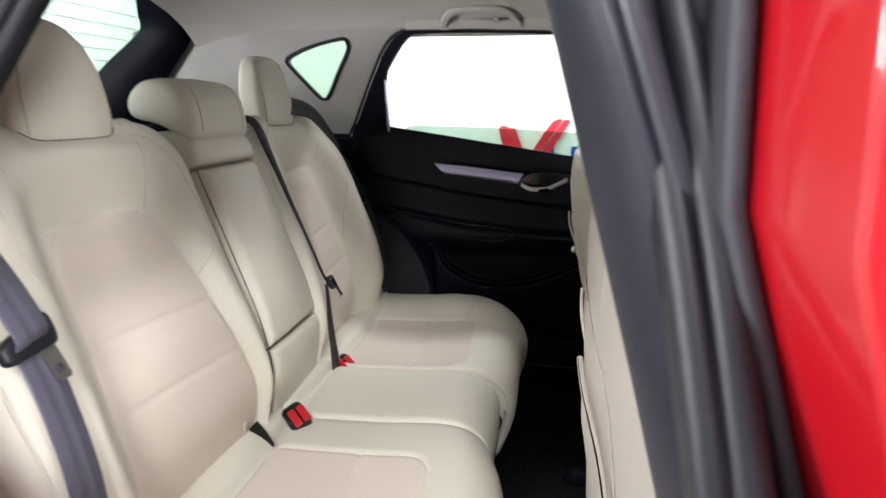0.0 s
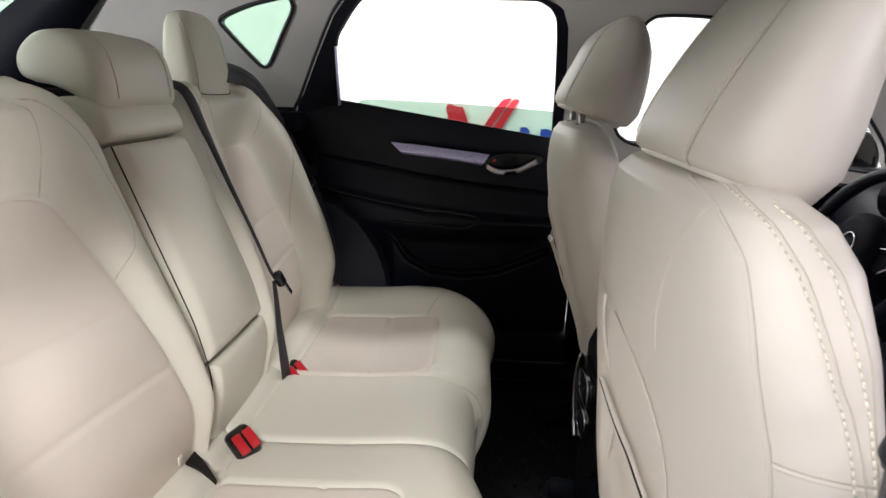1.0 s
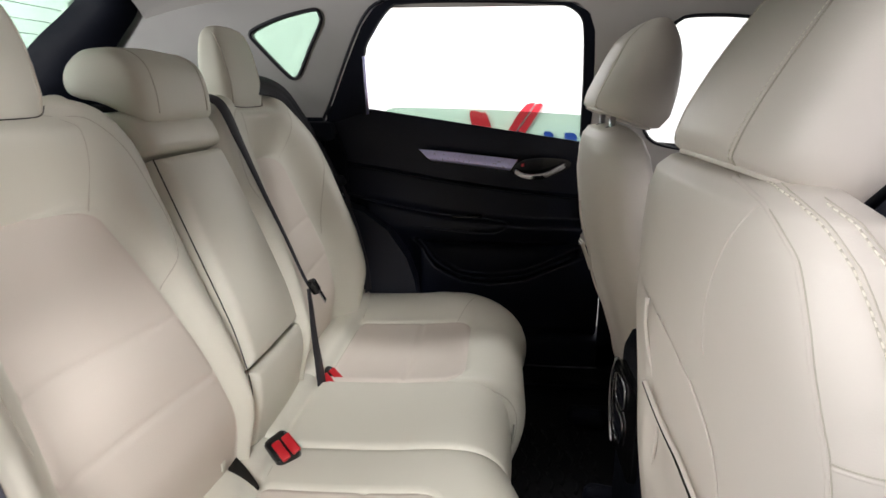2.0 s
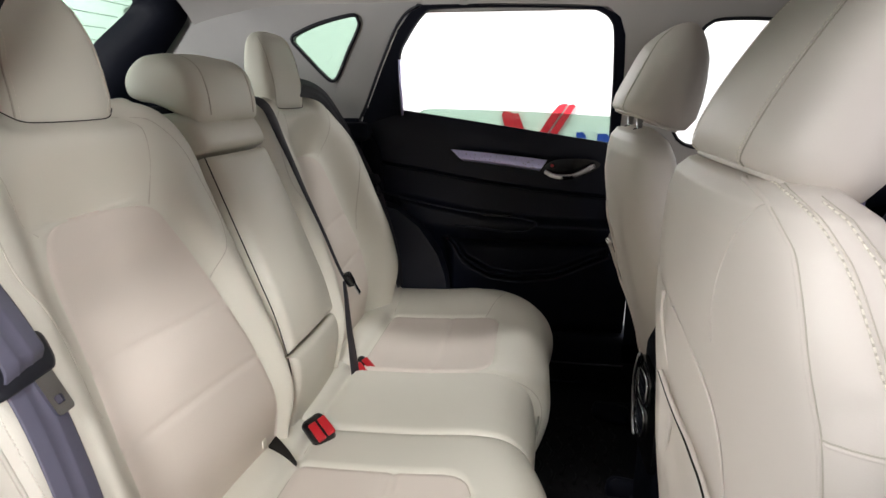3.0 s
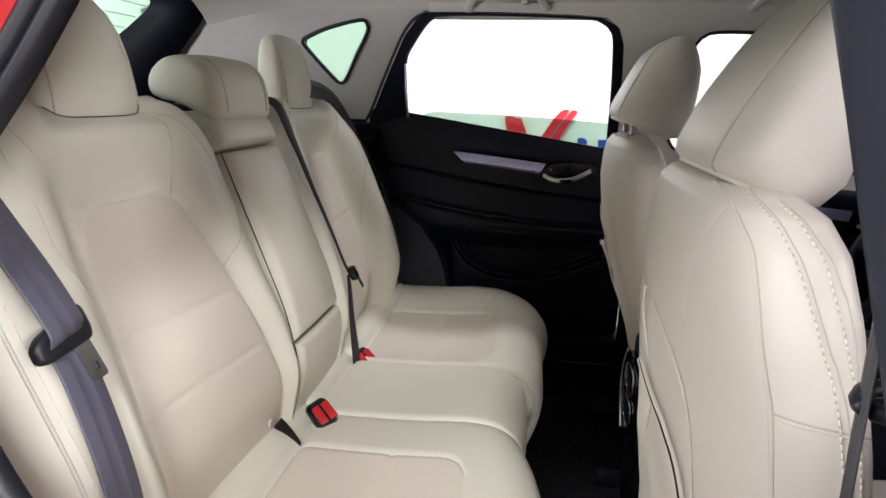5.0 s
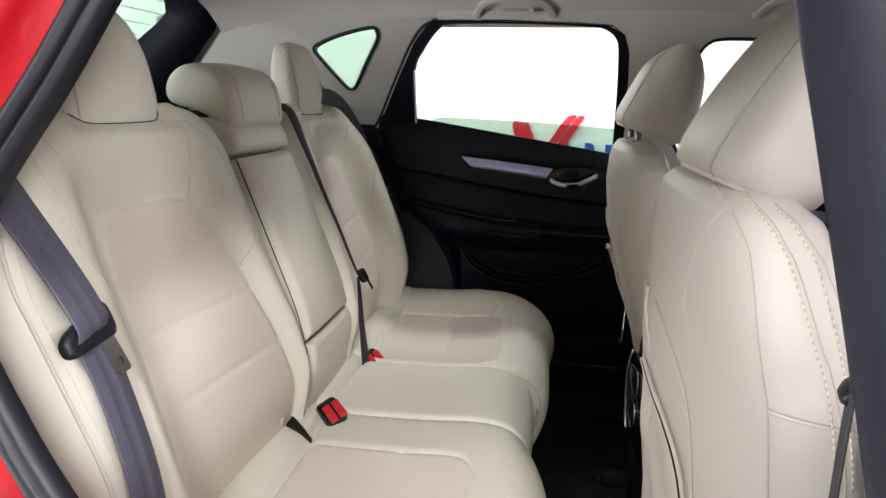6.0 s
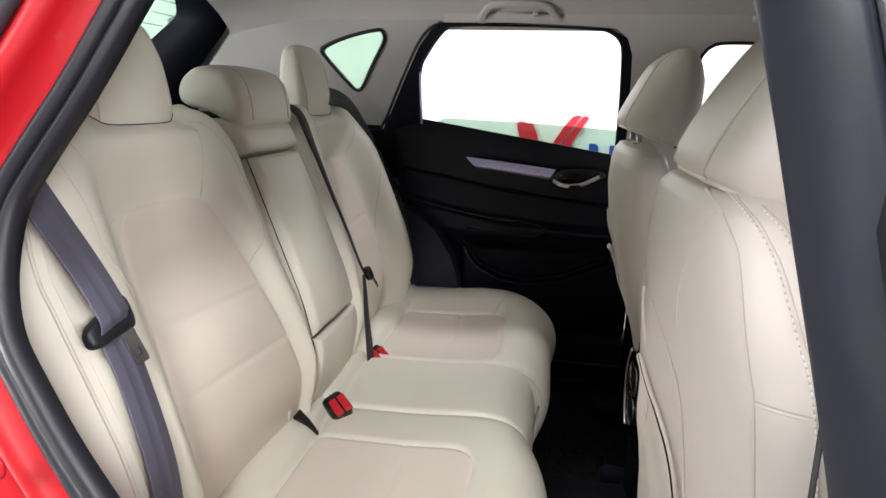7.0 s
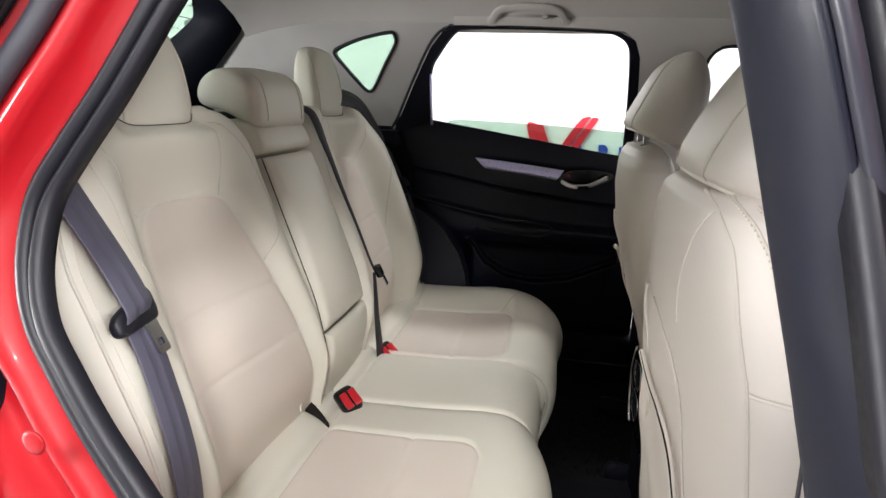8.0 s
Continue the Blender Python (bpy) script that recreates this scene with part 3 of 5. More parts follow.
def front_back(theta, z, side, lift=0.0):
    """The backrest's skin: theta 0 looks to the rear, 90 degrees to the outer side."""
    theta, z = np.broadcast_arrays(np.asarray(theta, float), np.asarray(z, float))
    xr, w, d = (np.interp(z, ZB, t) for t in (XR, WB, DB))
    if side > 0:
        xr = xr + np.interp(z, [0.45, 0.56, 0.65, 0.75, 0.82, 0.90, 0.97, 1.05], [0.12, 0.09, 0.068, 0.048, 0.032, 0.017, 0.006, 0.0])
    c, s = np.cos(theta), np.sin(theta)
    rear = d * np.sign(c) * np.abs(c) ** 0.72
    x = xr + d - np.where(c > 0, rear, 0.4 * rear) - lift * c
    o = (w + lift) * np.sign(s) * np.abs(s) ** 0.66
    x = x + 0.016 * np.clip(o / 0.25, 0, 1) ** 2
    return np.stack([x, side * (0.34 + o), z + 0 * x], -1)


def theta_at(o, z):
    w = np.interp(z, ZB, WB)
    return np.arcsin(np.clip(np.abs(o) / w, 0, 1) ** (1 / 0.66)) * np.sign(o)


def front_seat(side, label):
    seat = thing("front_seat", label, "car seat", "front seats")
    zz = np.unique(np.concatenate([np.linspace(0.45, 1.05, 32), np.linspace(1.06, 1.10, 8), 1.10 + 0.052 * np.sin(np.linspace(0, math.pi / 2, 26))]))
    th = np.linspace(0, 2 * math.pi, 200, endpoint=False)
    back = part("backrest", loft([front_back(th, z, side) for z in zz]), SEAT_BACK, seat, "pale leather front seat backrest")
    # seams between the back panel, the shoulder and the side, as turn and height on the skin
    def line(pts, n=70, lift=0.0006):
        q = spline(pts, n)
        return front_back(q[:, 0], q[:, 1], side, lift)

    side_seam = ((0.40, 1.147), (0.515, 1.1445), (0.65, 1.139), (0.745, 1.134), (0.86, 1.118), (0.934, 1.102), (0.975, 1.072), (1.006, 1.036), (1.058, 0.999), (1.09, 0.977), (1.10, 0.926), (1.10, 0.80), (1.09, 0.60))
    part("seam", tube(line(side_seam, 120, 0.0003), 0.0006), SEAM, back)
    part("welt", tube(line([(a - 0.018, b - 0.0012) for a, b in side_seam], 120, -0.0016), 0.0024), SEAT_BACK, back)
    arch = ((0.74, 1.1335), (0.64, 1.130), (0.541, 1.120), (0.46, 1.108), (0.397, 1.094), (0.318, 1.064), (0.277, 1.028), (0.29, 0.998))
    part("seam", tube(line(arch, 60, -0.0004), 0.0013), SEAT_BACK, back, "faint padded seam")
    part("seam", tube(line(((1.091, 0.976), (1.29, 0.976), (1.484, 0.975), (1.8, 0.970)), 30, 0.0002), 0.0007), SEAM, back)
    part("welt", tube(line(((1.097, 0.9725), (1.29, 0.9725), (1.484, 0.9715), (1.8, 0.9665)), 30, -0.0016), 0.0022), SEAT_BACK, back)
    first = ((0.80, 1.147), (0.90, 1.146), (1.01, 1.142), (1.10, 1.135), (1.19, 1.124), (1.25, 1.111), (1.33, 1.087), (1.39, 1.058), (1.44, 1.032), (1.485, 1.012), (1.52, 0.96), (1.53, 0.80))
    second = ((1.36, 1.140), (1.42, 1.130), (1.465, 1.116), (1.50, 1.102), (1.525, 1.082), (1.545, 1.058), (1.57, 1.02), (1.60, 0.92))
    for run in (first, second):
        part("seam", tube(line([(a + 0.04, b + 0.003) for a, b in run], 110, 0.0002), 0.0006), SEAM, back)
        holes = line(run, 110, -0.0002)
        part("stitch_groove", tube(holes, 0.0008), SEAM, back)
        part("stitching", stitches(line(run, 110, 0.0010), 0.0040, 0.0026, 0.0009), THREAD, back)
    # map pocket with a slack mouth
    z4, u4 = np.linspace(0.50, 1.004, 60), np.linspace(0, 1, 30)
    Z, U = np.meshgrid(z4, u4, indexing="ij")
    hi = np.interp(Z, [0.50, 0.80, 0.864, 0.90, 0.924, 0.945, 0.962, 0.980, 0.992, 1.004], [0.150, 0.145, 0.140, 0.135, 0.130, 0.112, 0.085, 0.035, -0.06, -0.172])
    O = -0.175 + (hi + 0.175) * U if side < 0 else -0.14 + (hi * 0.6 + 0.14) * U
    slack = np.clip((1.0 - Z) / 0.2, 0, 1)
    puff = 0.0015 + (1.0 if side < 0 else 0.2) * slack * (0.007 * np.sin(math.pi * U) ** 0.8 + 0.0022 * np.sin(U * 15 + Z * 40) * np.sin(math.pi * U)) + 0.006 * np.exp(-(((U - 0.42) / 0.05) ** 2)) * slack
    Pk = front_back(theta_at(O, Z), Z, side, 0.0)
    Pk[..., 0] -= puff
    pocket = part("map_pocket", sheet(Pk), SEAT_BACK, back, "slack leather map pocket")
    part("hem", tube(spline(Pk[::3, -1], 50), 0.0014), SEAT_BACK, pocket)
    fold = front_back(np.array([-0.03, 0.02, 0.10, 0.183, 0.26, 0.332, 0.40, 0.45]), np.array([0.905, 0.897, 0.891, 0.886, 0.876, 0.864, 0.84, 0.80]), side, 0.011)
    part("fold", tube(spline(fold, 40) + [-0.002, 0, 0.0], 0.0045), SEAT_BACK, pocket, "folded inner lip of the pocket")
    # near-black tube paints the shade inside the pocket mouth
    part("mouth_shade", tube(spline(fold, 40) + [-0.0045, 0.0035 * side, 0.002], 0.0011), SHADE_AND_STRAP, pocket)
    zc = np.linspace(0.60, 1.0, 40)
    crease = front_back(-0.03 + 0.03 * np.sin(zc * 24), zc, side, 0.0) - np.stack([0.006 + 0.003 * np.sin(zc * 40), 0 * zc, 0 * zc], 1)
    part("crease", tube(crease, 0.0022), SEAT_BACK, pocket)
    # headrest, leaning forward; the driver's is pulled up a little on its posts
    lift, reach = (0.026, -0.010) if side > 0 else (0.0, 0.0)
    rings, n = [], 64
    ph = np.linspace(0, 2 * math.pi, n, endpoint=False)
    for z, w, rear, front in ((1.16, 0.102, 0.712, 0.757), (1.161, 0.124, 0.697, 0.782), (1.168, 0.136, 0.688, 0.800), (1.192, 0.143, 0.693, 0.818), (1.22, 0.144, 0.705, 0.826), (1.25, 0.143, 0.722, 0.830),
                              (1.28, 0.140, 0.743, 0.833), (1.305, 0.134, 0.763, 0.835), (1.322, 0.125, 0.781, 0.835), (1.333, 0.112, 0.795, 0.833), (1.340, 0.090, 0.805, 0.828), (1.343, 0.05, 0.813, 0.820)):
        c, s = np.cos(ph), np.sin(ph)
        if side > 0:
            rear, front = rear - 0.018 * ease((z - 1.23) / 0.09), front + 0.022 * (1 - ease((z - 1.26) / 0.08)) - 0.008 * ease((z - 1.31) / 0.03)
            z = min(z, 1.25 + (z - 1.25) * 0.80)
        x = reach + (rear + front) / 2 - (front - rear) / 2 * np.sign(c) * np.abs(c) ** np.where(c > 0, 0.8, 0.9)
        y = side * 0.34 + w * np.sign(s) * np.abs(s) ** 0.66
        rings.append(np.stack([x, y, z + lift - 0.36 * (x - 0.68) * (1 - ease((z - 1.16) / 0.18))], 1))
    head = part("headrest", loft(rings), SEAT_BACK, seat, "pale leather headrest")
    rr = np.array(rings)
    for k in (5, 59):
        path = spline(rr[1:11, k] + (rr[1:11, k] - rr[1:11].mean(1)) * 0.004, 40)
        part("seam", tube(path, 0.0007), SEAM, head)
        k2 = k - 1 if k < 32 else k + 1
        off = rr[1:11, k] + 0.55 * (rr[1:11, k2] - rr[1:11, k])
        part("stitching", stitches(spline(off + (off - rr[1:11].mean(1)) * 0.006, 40), 0.0026, 0.0018, 0.0005), THREAD, head)
    part("piping", tube(rr[1], 0.0032, closed=True), SEAT_BACK, head)
    for yy in (-0.06, 0.06):
        part("post", tube([(0.722, side * 0.34 + yy, 1.17), (0.721, side * 0.34 + yy, 1.15), (0.72, side * 0.34 + yy, 1.11)], 0.006), CHROME, seat, "chrome headrest post")
        part("guide", placed(loft([[(a, b, 0) for a, b in circle(0.013, 14)], [(a, b, 0.008) for a, b in circle(0.012, 14)], [(a, b, 0.01) for a, b in circle(0.009, 14)]]), Matrix.Translation((0.721, side * 0.34 + yy, 1.141))), TRIM, seat)
    cu = []
    for x, w, zt in ((0.84, 0.22, 0.60), (0.90, 0.245, 0.64), (1.05, 0.25, 0.65), (1.2, 0.25, 0.665), (1.30, 0.24, 0.66), (1.35, 0.21, 0.63)):
        cu.append([(x, side * 0.34 + a * w * 2, zt - 0.09 + b) for a, b in [(p / 1.0, q) for p, q in rrect(1.0, 0.18, 0.08, 5)]])
    part("cushion", loft(cu), SEAT_BACK, seat, "pale leather front seat cushion")
    part("seat_frame", block(1.06, side * 0.34, 0.46, 0.46, 0.44, 0.12, 0.02), TRIM, seat)
    for yy in (-0.19, 0.19):
        part("rail", block(1.02, side * 0.34 + yy, 0.385, 0.56, 0.035, 0.035, 0.006), TRIM, seat)
    return seat


front_seat(-1, "pale leather front passenger seat with stitched bolsters")
front_seat(1, "pale leather driver's seat behind the steering wheel")

# ---- car shell ----
shell = thing("car_shell", "grey lined and black trimmed interior of a red car", "car body", kind="structure")


def side_y(z):
    return 0.70 - 0.30 * (z - 1.165) if z > 1.165 else 0.70 + 0.12 * (1.165 - z)


def far_side(a, b, d):
    return (a, side_y(b) + d, b)


# roof lining: a vaulted sheet
ys = np.concatenate([np.linspace(-0.64, -0.42, 12), np.linspace(-0.40, 0.40, 15), np.linspace(0.42, 0.64, 12)])
xs = np.linspace(-0.42, 1.55, 51)
X, Yg = np.meshgrid(xs, ys, indexing="ij")
ay = np.abs(Yg)
Zr = np.interp(ay, [0, 0.3, 0.42, 0.50, 0.56, 0.60, 0.625, 0.64], [1.565, 1.552, 1.535, 1.512, 1.485, 1.458, 1.436, 1.42])
Zr = Zr - 0.10 * np.clip((-0.1 - X) / 0.55, 0, 1) ** 2 - 0.07 * np.clip((X - 0.9) / 0.6, 0, 1) ** 2
part("headliner", sheet(np.stack([X, Yg, Zr], -1)), LINER, shell, "grey fabric roof lining")
part("roof_skin", sheet(np.stack([X, Yg * 1.12, Zr + 0.06], -1)), PAINT, shell, "red roof panel")

DOOR_GLASS = spline([(0.146, 1.165), (0.149, 1.305), (0.175, 1.36), (0.222, 1.416), (0.26, 1.427), (0.45, 1.428), (0.63, 1.421), (0.668, 1.412), (0.691, 1.394), (0.702, 1.36), (0.712, 1.235), (0.716, 1.105)], 90)
QUARTER = spline([(0.045, 1.405), (0.03, 1.416), (-0.06, 1.398), (-0.132, 1.372), (-0.146, 1.358), (-0.13, 1.335), (-0.065, 1.262), (-0.045, 1.252), (-0.028, 1.265), (0.01, 1.33), (0.044, 1.385)], 70, True)
APERTURE = [(0.015, 1.13), (0.043, 1.186), (0.092, 1.285), (0.142, 1.378), (0.178, 1.420), (0.215, 1.436)]

for sd in (1, -1):
    # quarter trim, windowed on the far side; filled near side keeps light out
    outline = [(-0.62, 1.10)] + APERTURE + [(0.215, 1.46), (-0.20, 1.50), (-0.45, 1.50), (-0.62, 1.44)]
    part("quarter_trim", plate(outline, [QUARTER] if sd > 0 else [], lambda a, b, d: (a, sd * (side_y(b) + d - (0.03 if sd < 0 else 0)), b), 0.03), QTRIM, shell, "grey quarter panel trim, with small window on far side only", smooth=False)
for sd in (1, -1):
    part("lower_quarter_trim", plate([(-0.62, 0.60), (0.06, 0.60), (0.075, 0.90), (0.075, 1.05), (0.045, 1.14), (-0.25, 1.145), (-0.62, 1.16)], [], lambda a, b, d: (a, sd * (side_y(b) - 0.014 + d), b), 0.03), TRIM, shell, "black lower quarter trim", smooth=False)
q3d = np.array([far_side(a, b, -0.002) for a, b in QUARTER])
part("quarter_window_seal", tube(q3d, 0.005, closed=True, up=(0, 1, 0.3)), RUBBER, shell)
window_q = thing("quarter_window", "green tinted fixed triangular quarter window", "window", kind="structure")
wg = part("pane", plate(QUARTER, [], lambda a, b, d: far_side(a, b, 0.014 + d), 0.004), TINT, window_q, smooth=False)
wg.visible_shadow = False

# tailgate: black pillar trim and slanted rear window
A = spline([(-0.34, 0.50, 1.515), (-0.395, 0.585, 1.462), (-0.43, 0.612, 1.41), (-0.475, 0.622, 1.365), (-0.535, 0.635, 1.305), (-0.60, 0.645, 1.235), (-0.64, 0.65, 1.18), (-0.68, 0.65, 1.08)], 30)
B = spline([(-0.47, 0.44, 1.528), (-0.535, 0.535, 1.478), (-0.56, 0.572, 1.445), (-0.62, 0.580, 1.402), (-0.69, 0.580, 1.352), (-0.77, 0.585, 1.285), (-0.83, 0.585, 1.22), (-0.90, 0.585, 1.12)], 30)
k = np.linspace(0, 1, 9)[None, :, None]
Pp = A[:, None] * (1 - k) + B[:, None] * k
Pp = Pp + np.sin(math.pi * k) * np.array([0.02, -0.025, 0.0])
for sd in (1, -1):
    part("tailgate_pillar", sheet(Pp * [1, sd, 1]), TRIM, shell, "black smooth tailgate pillar trim")
part("tailgate_header", sheet(np.stack([np.stack([np.full(20, x), np.linspace(-0.5, 0.5, 20), np.full(20, z)], 1) for x, z in ((-0.34, 1.53), (-0.40, 1.515), (-0.48, 1.525))], 0)), TRIM, shell)
rear_window = thing("rear_window", "green tinted slanted rear window with heating lines", "window", kind="structure")


def on_rear(a, b, d):
    return (-0.56 - (1.45 - b) * 1.32 - d, a, b)


rg = part("pane", plate([(-0.66, 1.15), (0.66, 1.15), (0.65, 1.40), (0.63, 1.47), (0.55, 1.53), (-0.55, 1.53), (-0.63, 1.47), (-0.65, 1.40)], [], on_rear, 0.004), TINT, rear_window, smooth=False)
rg.visible_shadow = False
for i in range(11):
    zl = 1.19 + 0.028 * i
    part("heating_line", tube([on_rear(a, zl, -0.004) for a in np.linspace(-0.57, 0.57, 6)], 0.0009, sides=5), RUBBER, rear_window)
part("tailgate_panel", plate([(-0.70, 0.55), (0.70, 0.55), (0.66, 1.16), (-0.66, 1.16)], [], lambda a, b, d: (-0.93 - d, a, b), 0.03), TRIM, shell, smooth=False)
part("cargo_cover", block(-0.52, 0, 1.06, 0.75, 1.28, 0.02, 0.008), TRIM, shell, "black cargo cover behind the bench")
part("cargo_side", block(-0.45, 0.69, 0.90, 0.95, 0.04, 0.50, 0.01), TRIM, shell)
part("cargo_side", block(-0.45, -0.69, 0.90, 0.95, 0.04, 0.50, 0.01), TRIM, shell)
for sd in (1, -1):
    part("rear_corner", block(-0.80, sd * 0.695, 0.87, 0.44, 0.04, 0.74, 0.01), TRIM, shell)
part("shelf_trim", block(-0.25, 0.655, 1.115, 0.62, 0.07, 0.05, 0.015), TRIM, shell)

# floor, sill and mat
part("carpet", block(0.55, 0, 0.33, 3.0, 1.5, 0.05, 0.01), CARPET, shell, "black floor carpet")
part("tunnel", sweep([(0.25, 0.012, 0.355), (0.9, 0.012, 0.355), (1.9, 0.012, 0.355)], [(-0.16, 0), (-0.12, 0.05), (-0.05, 0.075), (0.05, 0.075), (0.12, 0.05), (0.16, 0)]), CARPET, shell)
part("sill", sweep([(0.20, 0.745, 0.40), (0.9, 0.745, 0.40), (2.0, 0.745, 0.40)], rrect(0.09, 0.06, 0.02)), CARPET, shell, "black door sill trim")
for sd in (1, -1):
    part("sill_body", block(0.95, sd * 0.80, 0.40, 2.2, 0.13, 0.22, 0.02), TRIM, shell)
part("sill_edge", tube([(0.57, 0.702, 0.438), (0.68, 0.70, 0.436), (0.80, 0.70, 0.437)], 0.0026), STRIP, shell, "sill edge strip")
part("sill", sweep([(0.20, -0.745, 0.40), (0.9, -0.745, 0.40), (2.0, -0.745, 0.40)], rrect(0.09, 0.06, 0.02)), CARPET, shell, "black door sill trim")

floor_mat = thing("floor_mat", "black rubber floor mat with raised ridges", "floor mat")
part("sheet", plate(rrect(0.34, 0.50, 0.04), [], lambda a, b, d: (0.655 + a, 0.34 + b, 0.357 + d), 0.008), MAT, floor_mat, smooth=False)
for i in range(9):
    for j in range(4):
        cx, cy = 0.53 + 0.027 * i, 0.16 + 0.09 * j + (0.03 if i % 2 else 0)
        part("ridge", sweep(spline([(cx - 0.006, cy - 0.036, 0.366), (cx + 0.006, cy, 0.366), (cx - 0.006, cy + 0.036, 0.366)], 6), rrect(0.008, 0.006, 0.002, 2)), MAT, floor_mat)

# far B-pillar and front window frame
FRONT_GLASS = spline([(0.905, 1.09), (0.90, 1.25), (0.897, 1.335), (0.915, 1.378), (0.96, 1.392), (1.10, 1.386), (1.25, 1.352), (1.40, 1.272), (1.55, 1.12), (1.585, 1.05), (1.58, 1.025), (1.3, 1.055)], 90, True)
part("pillar_trim", plate([(0.735, 0.80), (0.742, 1.20), (0.728, 1.36), (0.712, 1.400), (0.68, 1.424), (0.60, 1.430), (0.40, 1.436), (0.22, 1.436), (0.22, 1.47), (1.60, 1.47), (1.80, 1.10), (1.80, 0.98), (1.0, 1.02), (0.9, 0.85)], [FRONT_GLASS], lambda a, b, d: far_side(a, b, d - 0.012), 0.03), LINER, shell, "grey upper pillar trim", smooth=False)
f3d = np.array([far_side(a, b, -0.012) for a, b in FRONT_GLASS])
part("front_window_seal", tube(f3d, 0.0045, closed=True, up=(0, 1, 0.3)), RUBBER, shell)
ap = [far_side(a, b, -0.004) for a, b in [(0.735, 0.62), (0.742, 1.0), (0.742, 1.20), (0.735, 1.36), (0.72, 1.408), (0.680, 1.432), (0.45, 1.438), (0.22, 1.434)] + APERTURE[::-1] + [(0.012, 1.05), (0.05, 0.93), (0.12, 0.86)]]
part("aperture_seal", tube(spline(ap, 110), 0.0042, up=(0, 1, 0.3)), RUBBER, shell, "black door opening seal")

# grab handles, folded flat against the lining
for gx in (0.425, 1.12):
    gh = thing("grab_handle", "grey folded ceiling grab handle above the door", "grab handle", "ceiling grab handles")
    path = spline([(gx - 0.102, 0.612, 1.440), (gx - 0.093, 0.592, 1.456), (gx - 0.075, 0.570, 1.471), (gx - 0.045, 0.561, 1.476), (gx, 0.559, 1.477), (gx + 0.045, 0.561, 1.476), (gx + 0.075, 0.570, 1.471), (gx + 0.093, 0.592, 1.456), (gx + 0.102, 0.612, 1.440)], 50)
    part("grip", sweep(path, rrect(0.020, 0.010, 0.0045), (0, -0.65, -0.75)), LINER, gh)
    for e in (-0.099, 0.099):
        part("mount", sweep([(gx + e, 0.618, 1.436), (gx + e, 0.610, 1.444), (gx + e, 0.598, 1.454)], rrect(0.028, 0.012, 0.005), (0, -0.65, -0.75)), LINER, gh)
    part("backing", sweep([(gx - 0.075, 0.600, 1.460), (gx, 0.592, 1.466), (gx + 0.075, 0.600, 1.460)], rrect(0.030, 0.004, 0.0015), (0, -0.65, -0.75)), QTRIM, gh, "recessed grey backing of the handle")
    part("coat_hook", block(gx + 0.045, 0.588, 1.456, 0.016, 0.020, 0.010, 0.003), LINER, gh)

# ---- far rear door ----
rear_door = thing("rear_door", "closed black trimmed rear door with lowered window", "car door", kind="")
n1, n2 = 160, 300
SEAM_X, SEAM_Z = [0.03, 0.065, 0.208, 0.365, 0.519, 0.693, 0.80], [1.022, 1.018, 0.997, 0.969, 0.948, 0.932, 0.925]
LIP_X, LIP_Z = [0.20, 0.285, 0.323, 0.396, 0.485, 0.587, 0.669, 0.73, 0.80], [0.84, 0.80, 0.739, 0.697, 0.687, 0.704, 0.742, 0.772, 0.79]
xg, zg = np.linspace(0.03, 0.80, n1), np.linspace(0.36, 1.18, n2)
X, Z = np.meshgrid(xg, zg, indexing="ij")
belt = 1.174 - 0.085 * (X - 0.145) / 0.575
upper = np.interp(X, SEAM_X, SEAM_Z)
arm_top = np.interp(X, [0.03, 0.147, 0.246, 0.352, 0.473, 0.591, 0.75], [0.955, 0.934, 0.913, 0.893, 0.880, 0.874, 0.870])
depth = 0.008 * np.exp(-(((Z - belt + 0.045) / 0.05) ** 2))
depth = depth + 0.012 * ease((Z - upper) / 0.012)
arm = ease((arm_top - Z) / 0.03) * ease((Z - 0.76) / 0.09) * ease((X - 0.09) / 0.05) * ease((0.78 - X) / 0.05)
depth = depth + 0.036 * arm
lip = np.interp(X, LIP_X, LIP_Z)
pocket = ease((lip - Z) / 0.02) * ease((X - 0.24) / 0.05)
depth = depth + 0.038 * pocket * ease((Z - 0.48) / 0.06)
depth = depth - 0.02 * ease((X - 0.24) / 0.04) * ease((0.80 - Z) / 0.02) * (1 - pocket)
Yd = np.array([[side_y(z) for z in zg]] * n1) + 0.018 - depth
Zd = np.minimum(Z, belt)
part("trim_panel", sheet(np.stack([X, Yd, Zd], -1)), SOFT, rear_door, "black soft door trim with armrest and pocket")
ln = np.linspace(0.06, 0.72, 40)
up_l = np.interp(ln, SEAM_X, SEAM_Z)
part("trim_stitch_line", tube(np.stack([ln, [side_y(z) + 0.018 - 0.020 for z in up_l], up_l], 1), 0.0022), TRIM, rear_door)
lx = np.linspace(0.27, 0.72, 40)
lz = np.interp(lx, LIP_X, LIP_Z)
part("pocket_lip", tube(spline(np.stack([lx, [side_y(z) + 0.018 - 0.036 for z in lz], lz], 1), 40), 0.006), TRIM, rear_door, "rounded lip of the door pocket")
# bright strip and handle
top = spline([(0.284, 1.067), (0.36, 1.061), (0.412, 1.056), (0.50, 1.047), (0.552, 1.041)], 30)
bot = spline([(0.318, 1.035), (0.36, 1.031), (0.413, 1.025), (0.48, 1.017), (0.532, 1.010)], 30)
u = np.array([0, 0.03, 0.10, 0.40, 0.70, 0.76, 0.97, 1.0])[None, :, None]
st = top[:, None] * (1 - u) + bot[:, None] * u
